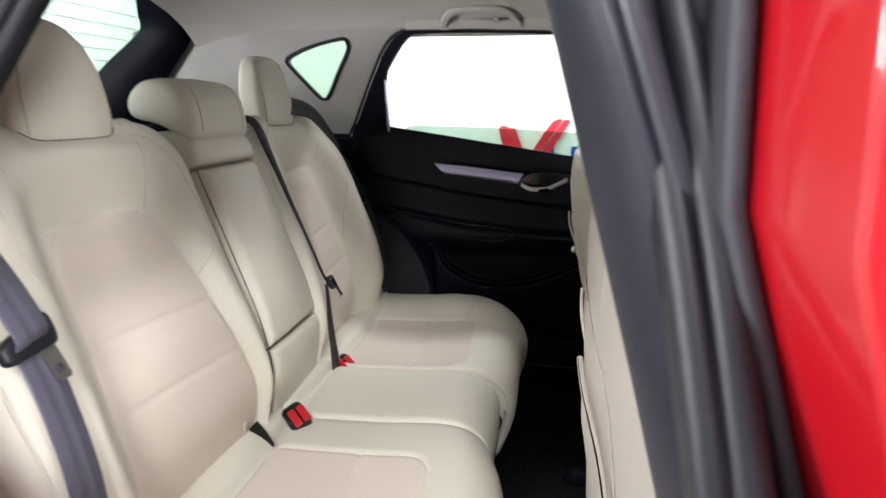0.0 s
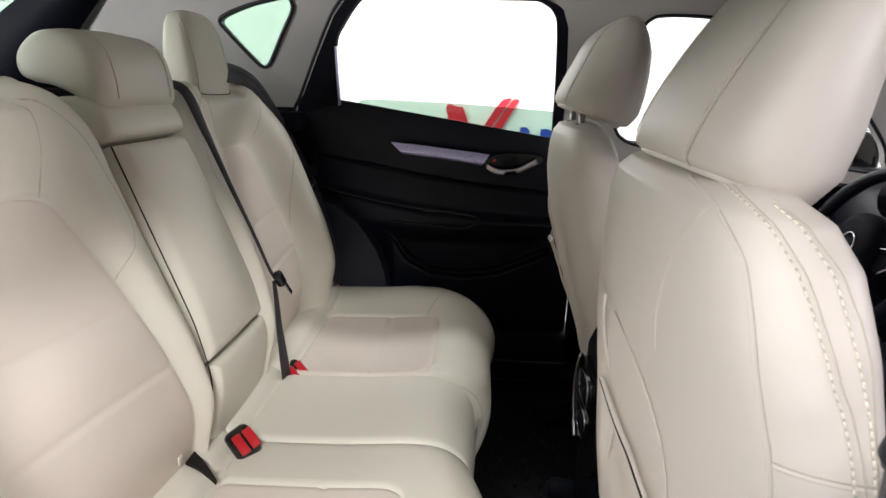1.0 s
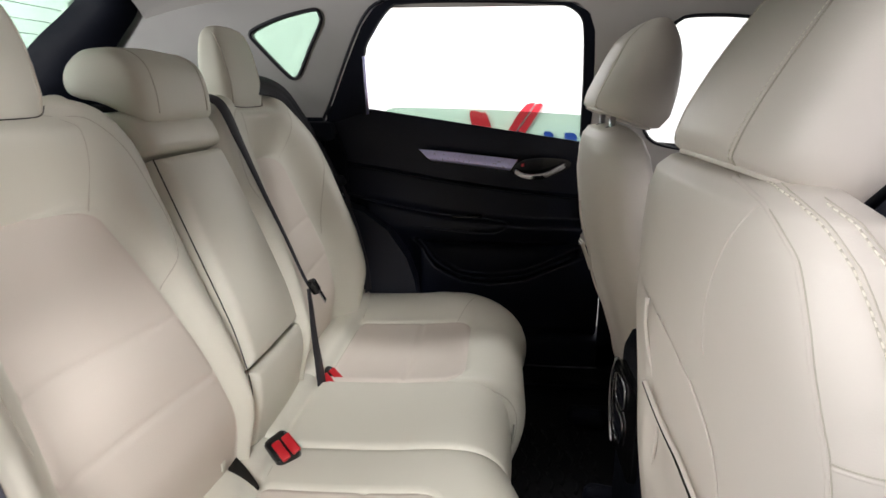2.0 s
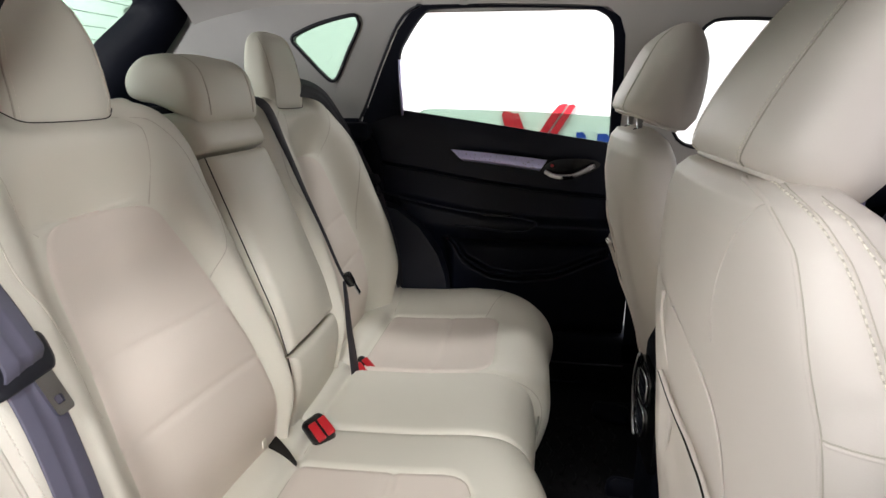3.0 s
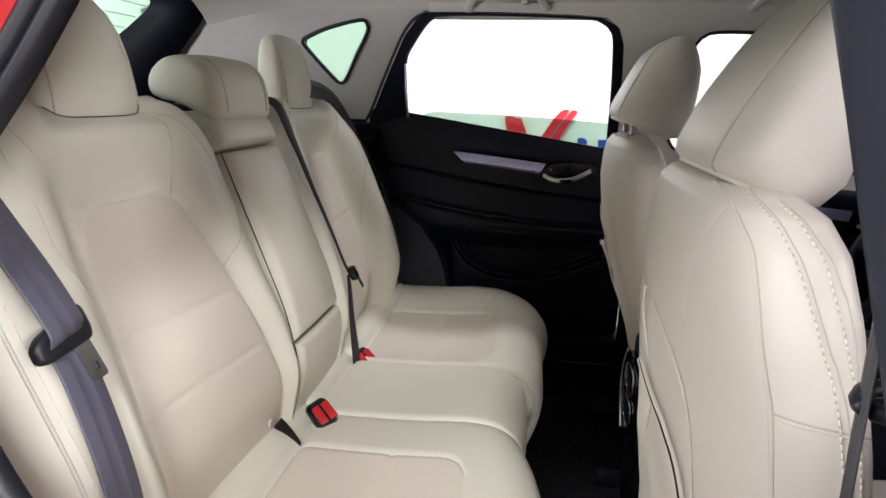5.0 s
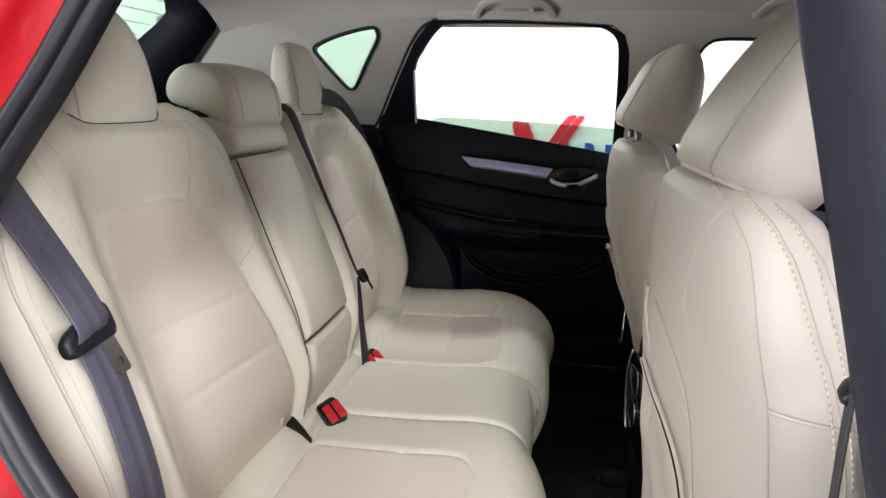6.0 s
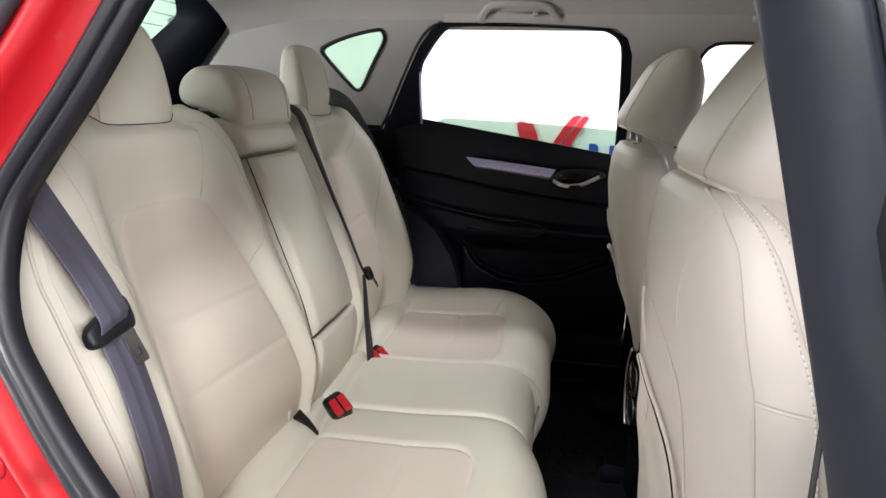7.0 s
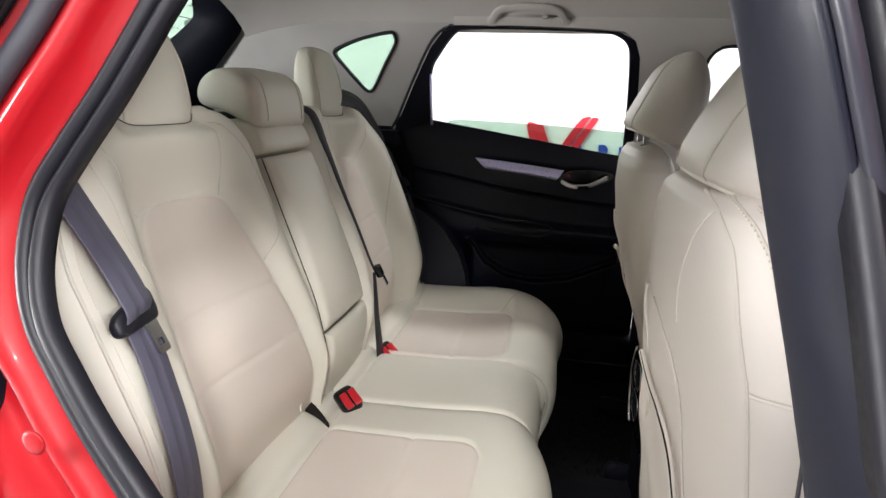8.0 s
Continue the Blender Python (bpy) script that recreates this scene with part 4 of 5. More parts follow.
proud = np.interp(u[..., 0], [0, 0.03, 0.10, 0.40, 0.70, 0.76, 0.97, 1.0], [0.0, 0.004, 0.006, 0.0095, 0.0125, 0.012, 0.003, 0.0])
yy = np.array([[side_y(b) for a, b in row] for row in st]) - 0.018 - proud
part("bright_strip", sheet(np.stack([st[..., 0], yy, st[..., 1]], -1)), SATIN, rear_door, "satin silver trim strip")
part("handle_bezel", plate(spline([(0.540, 1.006), (0.560, 1.036), (0.61, 1.046), (0.68, 1.042), (0.695, 1.026), (0.65, 0.998), (0.59, 0.986)], 40, True), [], lambda a, b, d: (a, side_y(b) - 0.012 - d, b), 0.006), GLOSS, rear_door, "gloss black handle recess", smooth=False)
part("lock_tab", block(0.566, 0.701, 1.026, 0.009, 0.006, 0.009, 0.002), RED_BUTTON, rear_door, "red lock tab")
hp = spline([(0.545, 0.698, 1.010), (0.565, 0.690, 1.000), (0.59, 0.685, 0.996), (0.625, 0.685, 1.000), (0.655, 0.688, 1.014), (0.680, 0.694, 1.028)], 30)
part("door_handle", sweep(hp, rrect(0.016, 0.009, 0.004), (0, 1, 0.4)), CHROME, rear_door, "chrome inner door handle")
pad = spline([(0.09, 0.662, 0.945), (0.20, 0.655, 0.922), (0.33, 0.652, 0.900), (0.50, 0.650, 0.882), (0.53, 0.650, 0.872), (0.515, 0.652, 0.852), (0.47, 0.656, 0.842), (0.30, 0.662, 0.856)], 60)
part("armrest_edge", tube(pad, 0.003), SOFT, rear_door, "rolled edge of the padded armrest")
part("switch_plate", block(0.42, 0.660, 0.890, 0.08, 0.03, 0.006, 0.002), GLOSS, rear_door, "window switch panel")
# frame round the glass
FR = [(0.02, 1.13)] + [(a + 0.008, b - 0.002) for a, b in APERTURE] + [(0.45, 1.431), (0.665, 1.424), (0.712, 1.403), (0.731, 1.36), (0.738, 1.20), (0.74, 1.06)]
glass_loop = list(map(tuple, DOOR_GLASS))
frame_outline = FR + glass_loop[::-1]
part("window_frame", plate(frame_outline, [], lambda a, b, d: far_side(a, b, d - 0.010), 0.022), TRIM, rear_door, "black window frame", smooth=False)
part("glass_run", tube(np.array([far_side(a, b, -0.008) for a, b in DOOR_GLASS]), 0.0025, up=(0, 1, 0.3)), RUBBER, rear_door)
part("fixed_divider", sweep([far_side(0.147, 1.16, -0.013), far_side(0.148, 1.24, -0.013), far_side(0.150, 1.305, -0.013)], rrect(0.006, 0.010, 0.002), (0, 1, 0)), SATIN, rear_door)
pane_top = spline([(0.155, 1.13), (0.19, 1.168), (0.225, 1.176), (0.32, 1.175), (0.50, 1.170), (0.72, 1.158)], 40)
pane_outline = list(map(tuple, pane_top)) + [(0.73, 0.98), (0.16, 0.98)]
pg = part("window_pane", plate(pane_outline, [], lambda a, b, d: (a, 0.70 - 0.30 * (b - 1.165) + 0.024 + d, b), 0.004), TINT, rear_door, "green tinted window pane wound down", smooth=False)
pg.visible_shadow = False
part("outer_skin", plate([(0.03, 0.40), (0.80, 0.40), (0.80, 1.06), (0.05, 1.14)], [], lambda a, b, d: (a, 0.86 - 0.05 * max(0, b - 0.9) + d, b), 0.01), PAINT, rear_door, "red outer door skin", smooth=False)
part("wheel_arch_trim", plate([(0.02, 0.60), (0.285, 0.60), (0.272, 0.70), (0.250, 0.765), (0.196, 0.845), (0.129, 0.895), (0.07, 0.91), (0.03, 0.88)], [], lambda a, b, d: (a, 0.664 + d, b), 0.07), PILLAR, shell, "charcoal plastic trim beside the cushion", smooth=False)

# ---- near side opening: pillars, seals and painted flange ----
RING = [(0.262, 1.420), (0.235, 1.350), (0.207, 1.300), (0.172, 1.234), (0.139, 1.180), (0.120, 1.145), (0.115, 1.110), (0.118, 1.075), (0.131, 1.040), (0.158, 1.005), (0.190, 0.968), (0.228, 0.930), (0.29, 0.87), (0.37, 0.79), (0.43, 0.69), (0.47, 0.57), (0.49, 0.47), (0.53, 0.43), (0.62, 0.42), (0.69, 0.43), (0.715, 0.48), (0.725, 0.62), (0.722, 0.80), (0.712, 0.95), (0.696, 1.06), (0.676, 1.190), (0.652, 1.305), (0.632, 1.39), (0.605, 1.425), (0.56, 1.44), (0.45, 1.445), (0.32, 1.445)]


def near_y(x, z):
    z = np.maximum(z, 0.85)
    return -(0.72 - 0.30 * (z - 1.08)) - 0.165 * ease((x - 0.26) / 0.36)


ring2 = spline(RING, 260, True)
ring3 = np.stack([ring2[:, 0], near_y(ring2[:, 0], ring2[:, 1]), ring2[:, 1]], 1)
# the seal's front run steps back below the pillar's strip
below = ease((1.10 - ring3[:, 2]) / 0.12) * (ring3[:, 0] > 0.6)
ring3[:, 1] += below * (np.maximum(ring3[:, 1], -0.875) - ring3[:, 1])
ring3[:, 0] += 0.042 * below
ahead = ease((ring3[:, 0] - 0.58) / 0.04) * (ring3[:, 2] > 0.5)
ring3 += ahead[:, None] * (1 - below)[:, None] * np.array([-0.012, -0.014, 0])
opening = thing("door_opening", "red painted rear door opening with black rubber seals", "door opening", kind="structure")
UPN = (0, -1, -0.3)
part("seal_bulb", sweep(ring3, [(a + 0.006, b) for a, b in circle(0.0068, 12)], UPN, True), RUBBER, opening, "black rubber door seal")
part("seal_lip", sweep(ring3, [(-0.011, -0.012), (-0.009, -0.006), (-0.005, -0.003), (-0.003, -0.002), (-0.001, 0.003), (-0.005, 0.005), (-0.011, 0.001), (-0.014, -0.011)], UPN, True), RUBBER, opening, "inner lip of the door seal")
i_low = int(np.argmin(np.abs(ring2[:, 0] - 0.60) + np.abs(ring2[:, 1] - 0.42)))
i_top = int(np.argmin(np.abs(ring2[:, 0] - 0.60) + np.abs(ring2[:, 1] - 1.43)))
front = np.arange(i_low, i_top)
rear_idx = np.concatenate([np.arange(i_top, len(ring3)), np.arange(0, i_low)])
FLANGE = [(0.006, -0.012), (0.012, -0.009), (0.020, -0.006), (0.029, -0.001), (0.035, 0.007), (0.039, 0.012), (0.044, 0.0145), (0.050, 0.0135), (0.055, 0.009), (0.059, 0.001), (0.066, -0.004), (0.080, -0.004), (0.092, 0.004), (0.10, 0.016), (0.15, 0.024), (0.26, 0.024)]
part("painted_flange", sweep(ring3[rear_idx], FLANGE, UPN, False, False), PAINT, opening, "red painted body flange")
part("quarter_panel_plug", placed(loft([[(a, b, 0) for a, b in circle(0.010, 20)], [(a, b, 0.0012) for a, b in circle(0.0085, 20)], [(a, b, 0.0018) for a, b in circle(0.006, 20)]]), look((0.185, -0.800, 0.985), (0.185, -0.2, 0.985))), PAINT, opening, "round red painted body plug")
up_idx = [i for i in rear_idx if ring2[i, 1] > 1.13 and ring2[i, 0] < 0.30]
up_path = ring3[up_idx]
t_dir = np.gradient(up_path, axis=0)
t_dir /= np.linalg.norm(t_dir, axis=1, keepdims=True)
s_dir = np.cross(t_dir, UPN)
s_dir /= np.linalg.norm(s_dir, axis=1, keepdims=True)
up_n = np.cross(s_dir, t_dir)
part("outer_weatherstrip", tube(up_path + s_dir * 0.071 + up_n * 0.004, 0.010, UPN), STRIP, opening, "grey outer weatherstrip")
part("outer_weatherstrip", tube(up_path + s_dir * 0.097 + up_n * 0.014, 0.012, UPN), GLOSS, opening, "gloss black outer moulding")

# B-pillar trim between the cabin and the seal
zz = np.linspace(0.46, 1.43, 70)
e1 = np.stack([np.interp(zz, [0.46, 0.90, 1.06, 1.11, 1.175, 1.22, 1.27, 1.43], [0.742, 0.708, 0.668, 0.655, 0.637, 0.6245, 0.610, 0.562]), np.interp(zz, [0.46, 1.06, 1.175, 1.27, 1.43], [-0.850, -0.826, -0.819, -0.814, -0.772]), zz], 1)
e2 = np.stack([np.interp(zz, [0.46, 0.90, 1.05, 1.155, 1.21, 1.27, 1.43], [0.752, 0.735, 0.704, 0.667, 0.648, 0.626, 0.568]), np.interp(zz, [0.46, 0.95, 1.05, 1.155, 1.21, 1.27, 1.43], [-0.945, -0.915, -0.880, -0.858, -0.858, -0.860, -0.82]), zz], 1)
u = np.linspace(0, 1, 17)[None, :, None]
body = e1[:, None] * (1 - u) + e2[:, None] * u + np.sin(math.pi * u) ** 0.8 * np.array([-0.004, -0.002, 0])
back = e1[:, None] + np.array([0.045, 0.075, 0])
mid = e1[:, None] + np.array([0.004, 0.007, 0])
turn = [e2[:, None] + np.array(d) for d in ((0.0015, -0.0022, 0), (0.0040, -0.0028, 0), (0.0060, 0.001, 0), (0.0080, 0.014, 0))]
part("pillar_trim", sheet(np.concatenate([back + [0.05, 0.01, 0], back, mid, body] + turn, 1)), PILLAR, opening, "charcoal plastic centre pillar trim")
# the lighter trim strip over the seal's flange stops above the sill
hi = zz > 1.125
strip = [e2[hi][:, None] + np.array(d) for d in ((0.0045, 0.002, 0), (0.0050, -0.0055, 0), (0.0075, -0.0075, 0), (0.0120, -0.0070, 0), (0.0140, -0.003, 0), (0.0145, 0.012, 0))]
part("pillar_strip", sheet(np.concatenate(strip, 1)), PILLAR_STRIP, opening, "grey plastic strip along the pillar edge")
fi = [i for i in front if ring2[i, 1] > 0.45]
part("pillar_flange", sweep(ring3[fi], [(0.006, -0.012), (0.010, -0.004), (0.014, -0.004), (0.016, -0.012), (0.017, -0.03)], UPN, False, False), RUBBER, opening)
low = [i for i in fi if ring2[i, 1] < 1.10]
part("lower_flange", sweep(ring3[low], [(0.013, -0.006), (0.02, 0.004), (0.04, 0.010), (0.09, 0.010)], UPN, False, False), PAINT, opening, "red painted pillar flange")
part("pillar_core", block(0.79, -0.80, 0.70, 0.11, 0.05, 0.66, 0.01), TRIM, opening)
part("roof_rail_trim", sheet(np.stack([np.stack([np.linspace(-0.1, 1.6, 30), np.full(30, y), np.full(30, z)], 1) for y, z in ((-0.70, 1.45), (-0.66, 1.455), (-0.62, 1.45), (-0.60, 1.462))], 0)), LINER, opening)
part("roof_rail", block(0.75, -0.745, 1.482, 1.9, 0.13, 0.035, 0.012), PAINT, opening, "red painted roof rail")

# opened rear door on this side
open_door = thing("rear_door", "opened red rear door with black weatherstrip", "car door")
sec = [(0.664, -0.800), (0.666, -0.825), (0.669, -0.840), (0.671, -0.860), (0.673, -0.882), (0.674, -0.895), (0.6815, -0.922), (0.6825, -0.928), (0.680, -0.935), (0.672, -0.985), (0.676, -1.088), (0.684, -1.368), (0.695, -1.788), (0.76, -1.808), (0.82, -1.768), (0.81, -1.168), (0.75, -0.868), (0.7, -0.823)]
def door_lean(z):
    return float(np.interp(z, [0.4, 0.9, 1.0, 1.1, 1.2, 1.27, 1.46], [0.10, 0.088, 0.066, 0.034, 0.003, -0.003, -0.006]))


part("door_shell", loft([[(x + door_lean(z), y, z) for x, y in sec] for z in (0.40, 0.75, 0.9, 1.0, 1.04)]), PAINT, open_door, "red painted door body")
part("window_frame", loft([[(x + door_lean(z), max(y, -0.945), z) for x, y in sec] for z in (1.03, 1.1, 1.15, 1.2, 1.35, 1.46)]), PAINT, open_door, "red painted window frame")
edge = np.array([(door_lean(z), 0, z) for z in (0.45, 0.75, 0.9, 1.0, 1.1, 1.15, 1.2, 1.3, 1.46)])
part("weatherstrip", sweep(edge + [0.6675, -0.860, 0], rrect(0.042, 0.007, 0.003), (-1, 0, 0)), STRIP, open_door, "grey rubber weatherstrip on the door edge")
part("weatherstrip", sweep(edge + [0.664, -0.846, 0], circle(0.005, 10), (-1, 0, 0)), RUBBER, open_door, "black door edge weatherstrip")
part("trim_card", block(0.772, -1.40, 0.78, 0.03, 0.62, 0.62, 0.02), SOFT, open_door, "black door trim card")

# closed front door on this side, below its window
near_front = thing("front_door", "closed red front passenger door with black trim", "car door")
part("outer_skin", sheet(np.stack([np.stack([np.linspace(0.80, 1.95, 20), np.full(20, y), np.full(20, z)], 1) for y, z in ((-0.84, 0.36), (-0.88, 0.6), (-0.875, 0.85), (-0.845, 1.03), (-0.80, 1.05))], 0)), PAINT, near_front)
part("trim_panel", block(1.38, -0.745, 0.73, 1.1, 0.05, 0.62, 0.03), SOFT, near_front, "black inner door trim")


def near_glass(a, b, d):
    return (a, -0.80 + 0.26 * (b - 1.04) - d, b)


NEAR_GLASS = spline([(0.80, 1.06), (0.785, 1.30), (0.80, 1.39), (0.84, 1.41), (1.05, 1.405), (1.25, 1.365), (1.45, 1.26), (1.66, 1.08), (1.67, 1.05), (1.2, 1.05)], 60, True)
part("window_frame", plate([(0.735, 1.03), (0.715, 1.30), (0.70, 1.46), (1.35, 1.46), (1.62, 1.30), (1.90, 1.05), (1.90, 1.02)], [NEAR_GLASS], near_glass, 0.02), TRIM, near_front, "black front window frame", smooth=False)
# pane added here; its grey tint dims lamp light on the passenger seat
part("window_pane", plate(NEAR_GLASS, [], lambda a, b, d: near_glass(a, b, d + 0.006), 0.004), GREY_GLASS, near_front, "grey tinted front window pane", smooth=False)

# ---- seat belts ----
WEB = [(-0.0235, 0), (-0.021, 0.0012), (-0.010, 0.0010), (-0.008, 0.0018), (-0.006, 0.0010), (0.006, 0.0010), (0.008, 0.0018), (0.010, 0.0010), (0.021, 0.0012), (0.0235, 0), (0.021, -0.001), (-0.021, -0.001)]


def outboard_belt(side, mat, label):
    belt = thing("seat_belt", label, "seat belt", "rear seat belts")
    # the webbing is taut: it spans the hollows of the backrest, as distance down, outwards and off the backrest
    run = spline([(-0.10, 0.612, 0.020), (-0.05, 0.606, 0.040), (0.03, 0.599, 0.049), (0.145, 0.590, 0.053), (0.23, 0.590, 0.050), (0.33, 0.602, 0.044), (0.42, 0.618, 0.020), (0.47, 0.628, -0.02)], 90)
    if side > 0:
        run = spline([(-0.119, 0.36, 0.004), (-0.116, 0.41, 0.008), (-0.107, 0.478, 0.010), (-0.085, 0.537, 0.010), (-0.030, 0.577, 0.010), (0.035, 0.609, 0.010), (0.094, 0.631, 0.010), (0.154, 0.645, 0.010), (0.213, 0.652, 0.010), (0.30, 0.648, 0.005), (0.40, 0.648, -0.01), (0.47, 0.648, -0.03)], 110)
    over = (0.010 if side < 0 else 0.0) * ease((run[:, :1] + 0.02) / 0.16) * ease((0.158 - run[:, :1]) / 0.010)
    low = TOP + run[:, :1] * DOWN + (run[:, 2:] + over) * OUT
    low[:, 1] = side * run[:, 1]
    path = low
    if side < 0:
        path = spline(np.vstack([[(-0.135, -0.600, 1.240), (-0.10, -0.606, 1.232), (-0.055, -0.612, 1.220)], low[4::2]]), 170)
    lean = OUT + np.array([0, 0.10 if side < 0 else -0.22, 0])
    part("webbing", sweep(path, [(a * 1.02, b) for a, b in WEB], lean), mat, belt, "ribbed belt webbing")
    # latch tongue, slid on the webbing: along, across and out of the belt
    c = TOP + 0.150 * DOWN + (0.050 if side < 0 else 0.014) * OUT
    c[1] = -0.588 if side < 0 else 0.640
    n_ax = lean / np.linalg.norm(lean)
    u_ax = DOWN - n_ax * (DOWN @ n_ax)
    u_ax /= np.linalg.norm(u_ax)
    v_ax = np.array([0, -side, 0]) - n_ax * (-side * n_ax[1])
    v_ax /= np.linalg.norm(v_ax)

    def on_belt(u, v, w):
        return c + u_ax * u + v_ax * v + n_ax * w

    rings = []
    for w, k in ((-0.003, 0.90), (0.0, 0.98), (0.005, 1.0), (0.009, 0.95), (0.0115, 0.80)):
        rings.append([on_belt(b * k * (1.0 + 0.25 * (a / 0.037)) + 0.002 * (a / 0.037) ** 2 - 0.16 * a, a * k, w - 0.004 * (a / 0.037) ** 2) for a, b in rrect(0.074, 0.032, 0.012, 5)])
    part("tongue_body", loft(rings), RUBBER, belt, "black plastic latch tongue grip")
    hole = [(a, b + 0.010) for a, b in rrect(0.010, 0.008, 0.002)]
    part("tongue_plate", plate(rrect(0.021, 0.046, 0.004), [hole], lambda a, b, d: on_belt(0.030 + b, 0.014 + a + 0.12 * b, 0.004 + d), 0.003), CHROME, belt, "chrome latch plate", smooth=False)
    return belt


outboard_belt(-1, BELT, "grey webbing seat belt with black and chrome latch tongue")
outboard_belt(1, BELT_DARK, "dark webbing seat belt beside the door")
mid_belt = thing("seat_belt", "narrow dark centre seat belt with small latch", "seat belt", "rear seat belts")


def ribbon(pts, widths, up, n=60):
    """A thin band through the points whose half width follows widths."""
    p = spline(pts, n)
    t = np.gradient(p, axis=0)
    side = np.cross(t, np.array(up, float))
    side /= np.linalg.norm(side, axis=1, keepdims=True)
    top = np.cross(side, t)
    top /= np.linalg.norm(top, axis=1, keepdims=True)
    w = np.interp(np.linspace(0, 1, n + 1), np.linspace(0, 1, len(widths)), widths)
    return loft([[p[i] + side[i] * a * w[i] + top[i] * b for a, b in ((-1, -0.0006), (-0.9, 0.0006), (0.9, 0.0006), (1, -0.0006), (0.9, -0.0012), (-0.9, -0.0012))] for i in range(n + 1)])


def off_back(s, o, h):
    return TOP + s * DOWN + h * OUT + np.array([0, o, 0])


upper = [(-0.10, 0.162, 1.175), (-0.055, 0.150, 1.200)] + [off_back(*q) for q in ((-0.074, 0.146, 0.020), (0.009, 0.153, 0.022), (0.106, 0.156, 0.022), (0.20, 0.163, 0.022), (0.282, 0.164, 0.022), (0.316, 0.172, 0.022))]
part("webbing", ribbon(upper, [0.013, 0.013, 0.012, 0.008, 0.006, 0.0045, 0.004, 0.004], OUT + np.array([0, -0.35, 0])), BELT_DARK, mid_belt)
lower = [off_back(0.312, 0.166, 0.020), (0.138, 0.158, 0.800), (0.142, 0.155, 0.745), (0.146, 0.158, 0.690), (0.150, 0.160, 0.640), (0.152, 0.160, 0.61)]
part("webbing", ribbon(lower, [0.006, 0.009, 0.012, 0.015, 0.018, 0.018], OUT + np.array([0, -0.15, 0])), BELT_DARK, mid_belt)
part("tongue_body", placed(block(0, 0, 0, 0.022, 0.026, 0.042, 0.006), Matrix.Translation((0.140, 0.176, 0.838)) @ pose(0, 0, 0, 18, -20, 0) @ Matrix.Scale(0.75, 4)), GLOSS, mid_belt)
part("tongue_plate", placed(block(0, 0, 0, 0.004, 0.014, 0.036, 0.0015), Matrix.Translation((0.150, 0.196, 0.812)) @ pose(0, 0, 0, 24, -18, 0) @ Matrix.Scale(0.85, 4)), CHROME, mid_belt)

for bx, by, bz in ((0.166, -0.098, 0.652), (0.160, 0.196, 0.627)):
    bk = thing("belt_buckle", "black belt buckle with red release buttons", "belt buckle", "rear belt buckles")
    m = Matrix.Translation((bx, by, bz)) @ pose(0, 0, 0, 24, 22, -38) @ Matrix.Scale(0.92, 4)
    part("housing", placed(block(-0.003, -0.004, -0.008, 0.060, 0.046, 0.034, 0.010), m), GLOSS, bk)
    for q in (-0.010, 0.010):
        part("release_button", placed(block(0.007, q + 0.001, 0.0098, 0.042, 0.016, 0.007, 0.002), m), RED_BUTTON, bk, "red release button")
strap = thing("anchor_strap", "short black strap from the seat crease", "strap")
part("webbing", loft([[(0.108 + 0.058 * k, -0.164 - 0.042 * k + a * (1 - 0.8 * k), 0.662 - 0.008 * k + 0.004 * math.sin(k * 3) + b) for a, b in rrect(0.030, 0.005, 0.0015, 2)] for k in np.linspace(0, 1, 8)]), SHADE_AND_STRAP, strap)

# front passenger belt at the pillar
fb = thing("seat_belt", "dark front seat belt hanging at the pillar", "seat belt", "front seat belts")
path = spline([(0.738, -0.655, 1.36), (0.743, -0.648, 1.20), (0.747, -0.643, 1.06), (0.752, -0.643, 0.90), (0.765, -0.648, 0.60), (0.772, -0.65, 0.44)], 50)
part("webbing", sweep(path, WEB, (-0.93, 0.37, 0)), BELT_DARK, fb)
part("stop_ring", tube(spline([(0.752, -0.640, 1.026), (0.753, -0.628, 1.028), (0.766, -0.618, 1.031), (0.784, -0.622, 1.032), (0.788, -0.640, 1.030), (0.766, -0.650, 1.027)], 30, True), 0.0068), RUBBER, fb, "black plastic latch tongue loop")

# ---- centre console ----
console = thing("centre_console", "black centre console with chrome edged rear vents", "console")
part("body", loft([[(x, 0.012 + a, z0_ + b) for a, b in rrect(0.21, h, 0.03)] for x, z0_, h in ((0.742, 0.60, 0.36), (0.752, 0.605, 0.40), (0.80, 0.61, 0.42), (1.25, 0.60, 0.40), (1.6, 0.60, 0.40))]), TRIM, console)
part("armrest_lid", block(0.93, 0.012, 0.825, 0.34, 0.20, 0.05, 0.02), SOFT, console, "padded black armrest lid")
vent = part("vent_panel", plate(rrect(0.17, 0.17, 0.03), [], lambda a, b, d: (0.741 - d, 0.030 + a, 0.662 + b), 0.010), GLOSS, console, "gloss black vent panel", smooth=False)
part("chrome_edge", tube(spline([(0.728, 0.100, 0.745), (0.726, 0.118, 0.70), (0.726, 0.122, 0.66), (0.727, 0.112, 0.61), (0.728, 0.092, 0.575)], 30), 0.0042), CHROME, vent, "curved chrome edge")
for zc in (0.70, 0.635):
    part("vent_frame", tube([(0.729, 0.055 + a, zc + b) for a, b in rrect(0.075, 0.05, 0.015)], 0.0022, closed=True, up=(1, 0, 0)), CHROME, vent)
    for q in (-0.014, 0, 0.014):
        part("vent_slat", block(0.729, 0.055, zc + q, 0.006, 0.066, 0.003, 0.001), TRIM, vent)

# ---- dashboard side, seen past the passenger headrest ----
dash = thing("dashboard", "black dashboard with soft top", "dashboard")
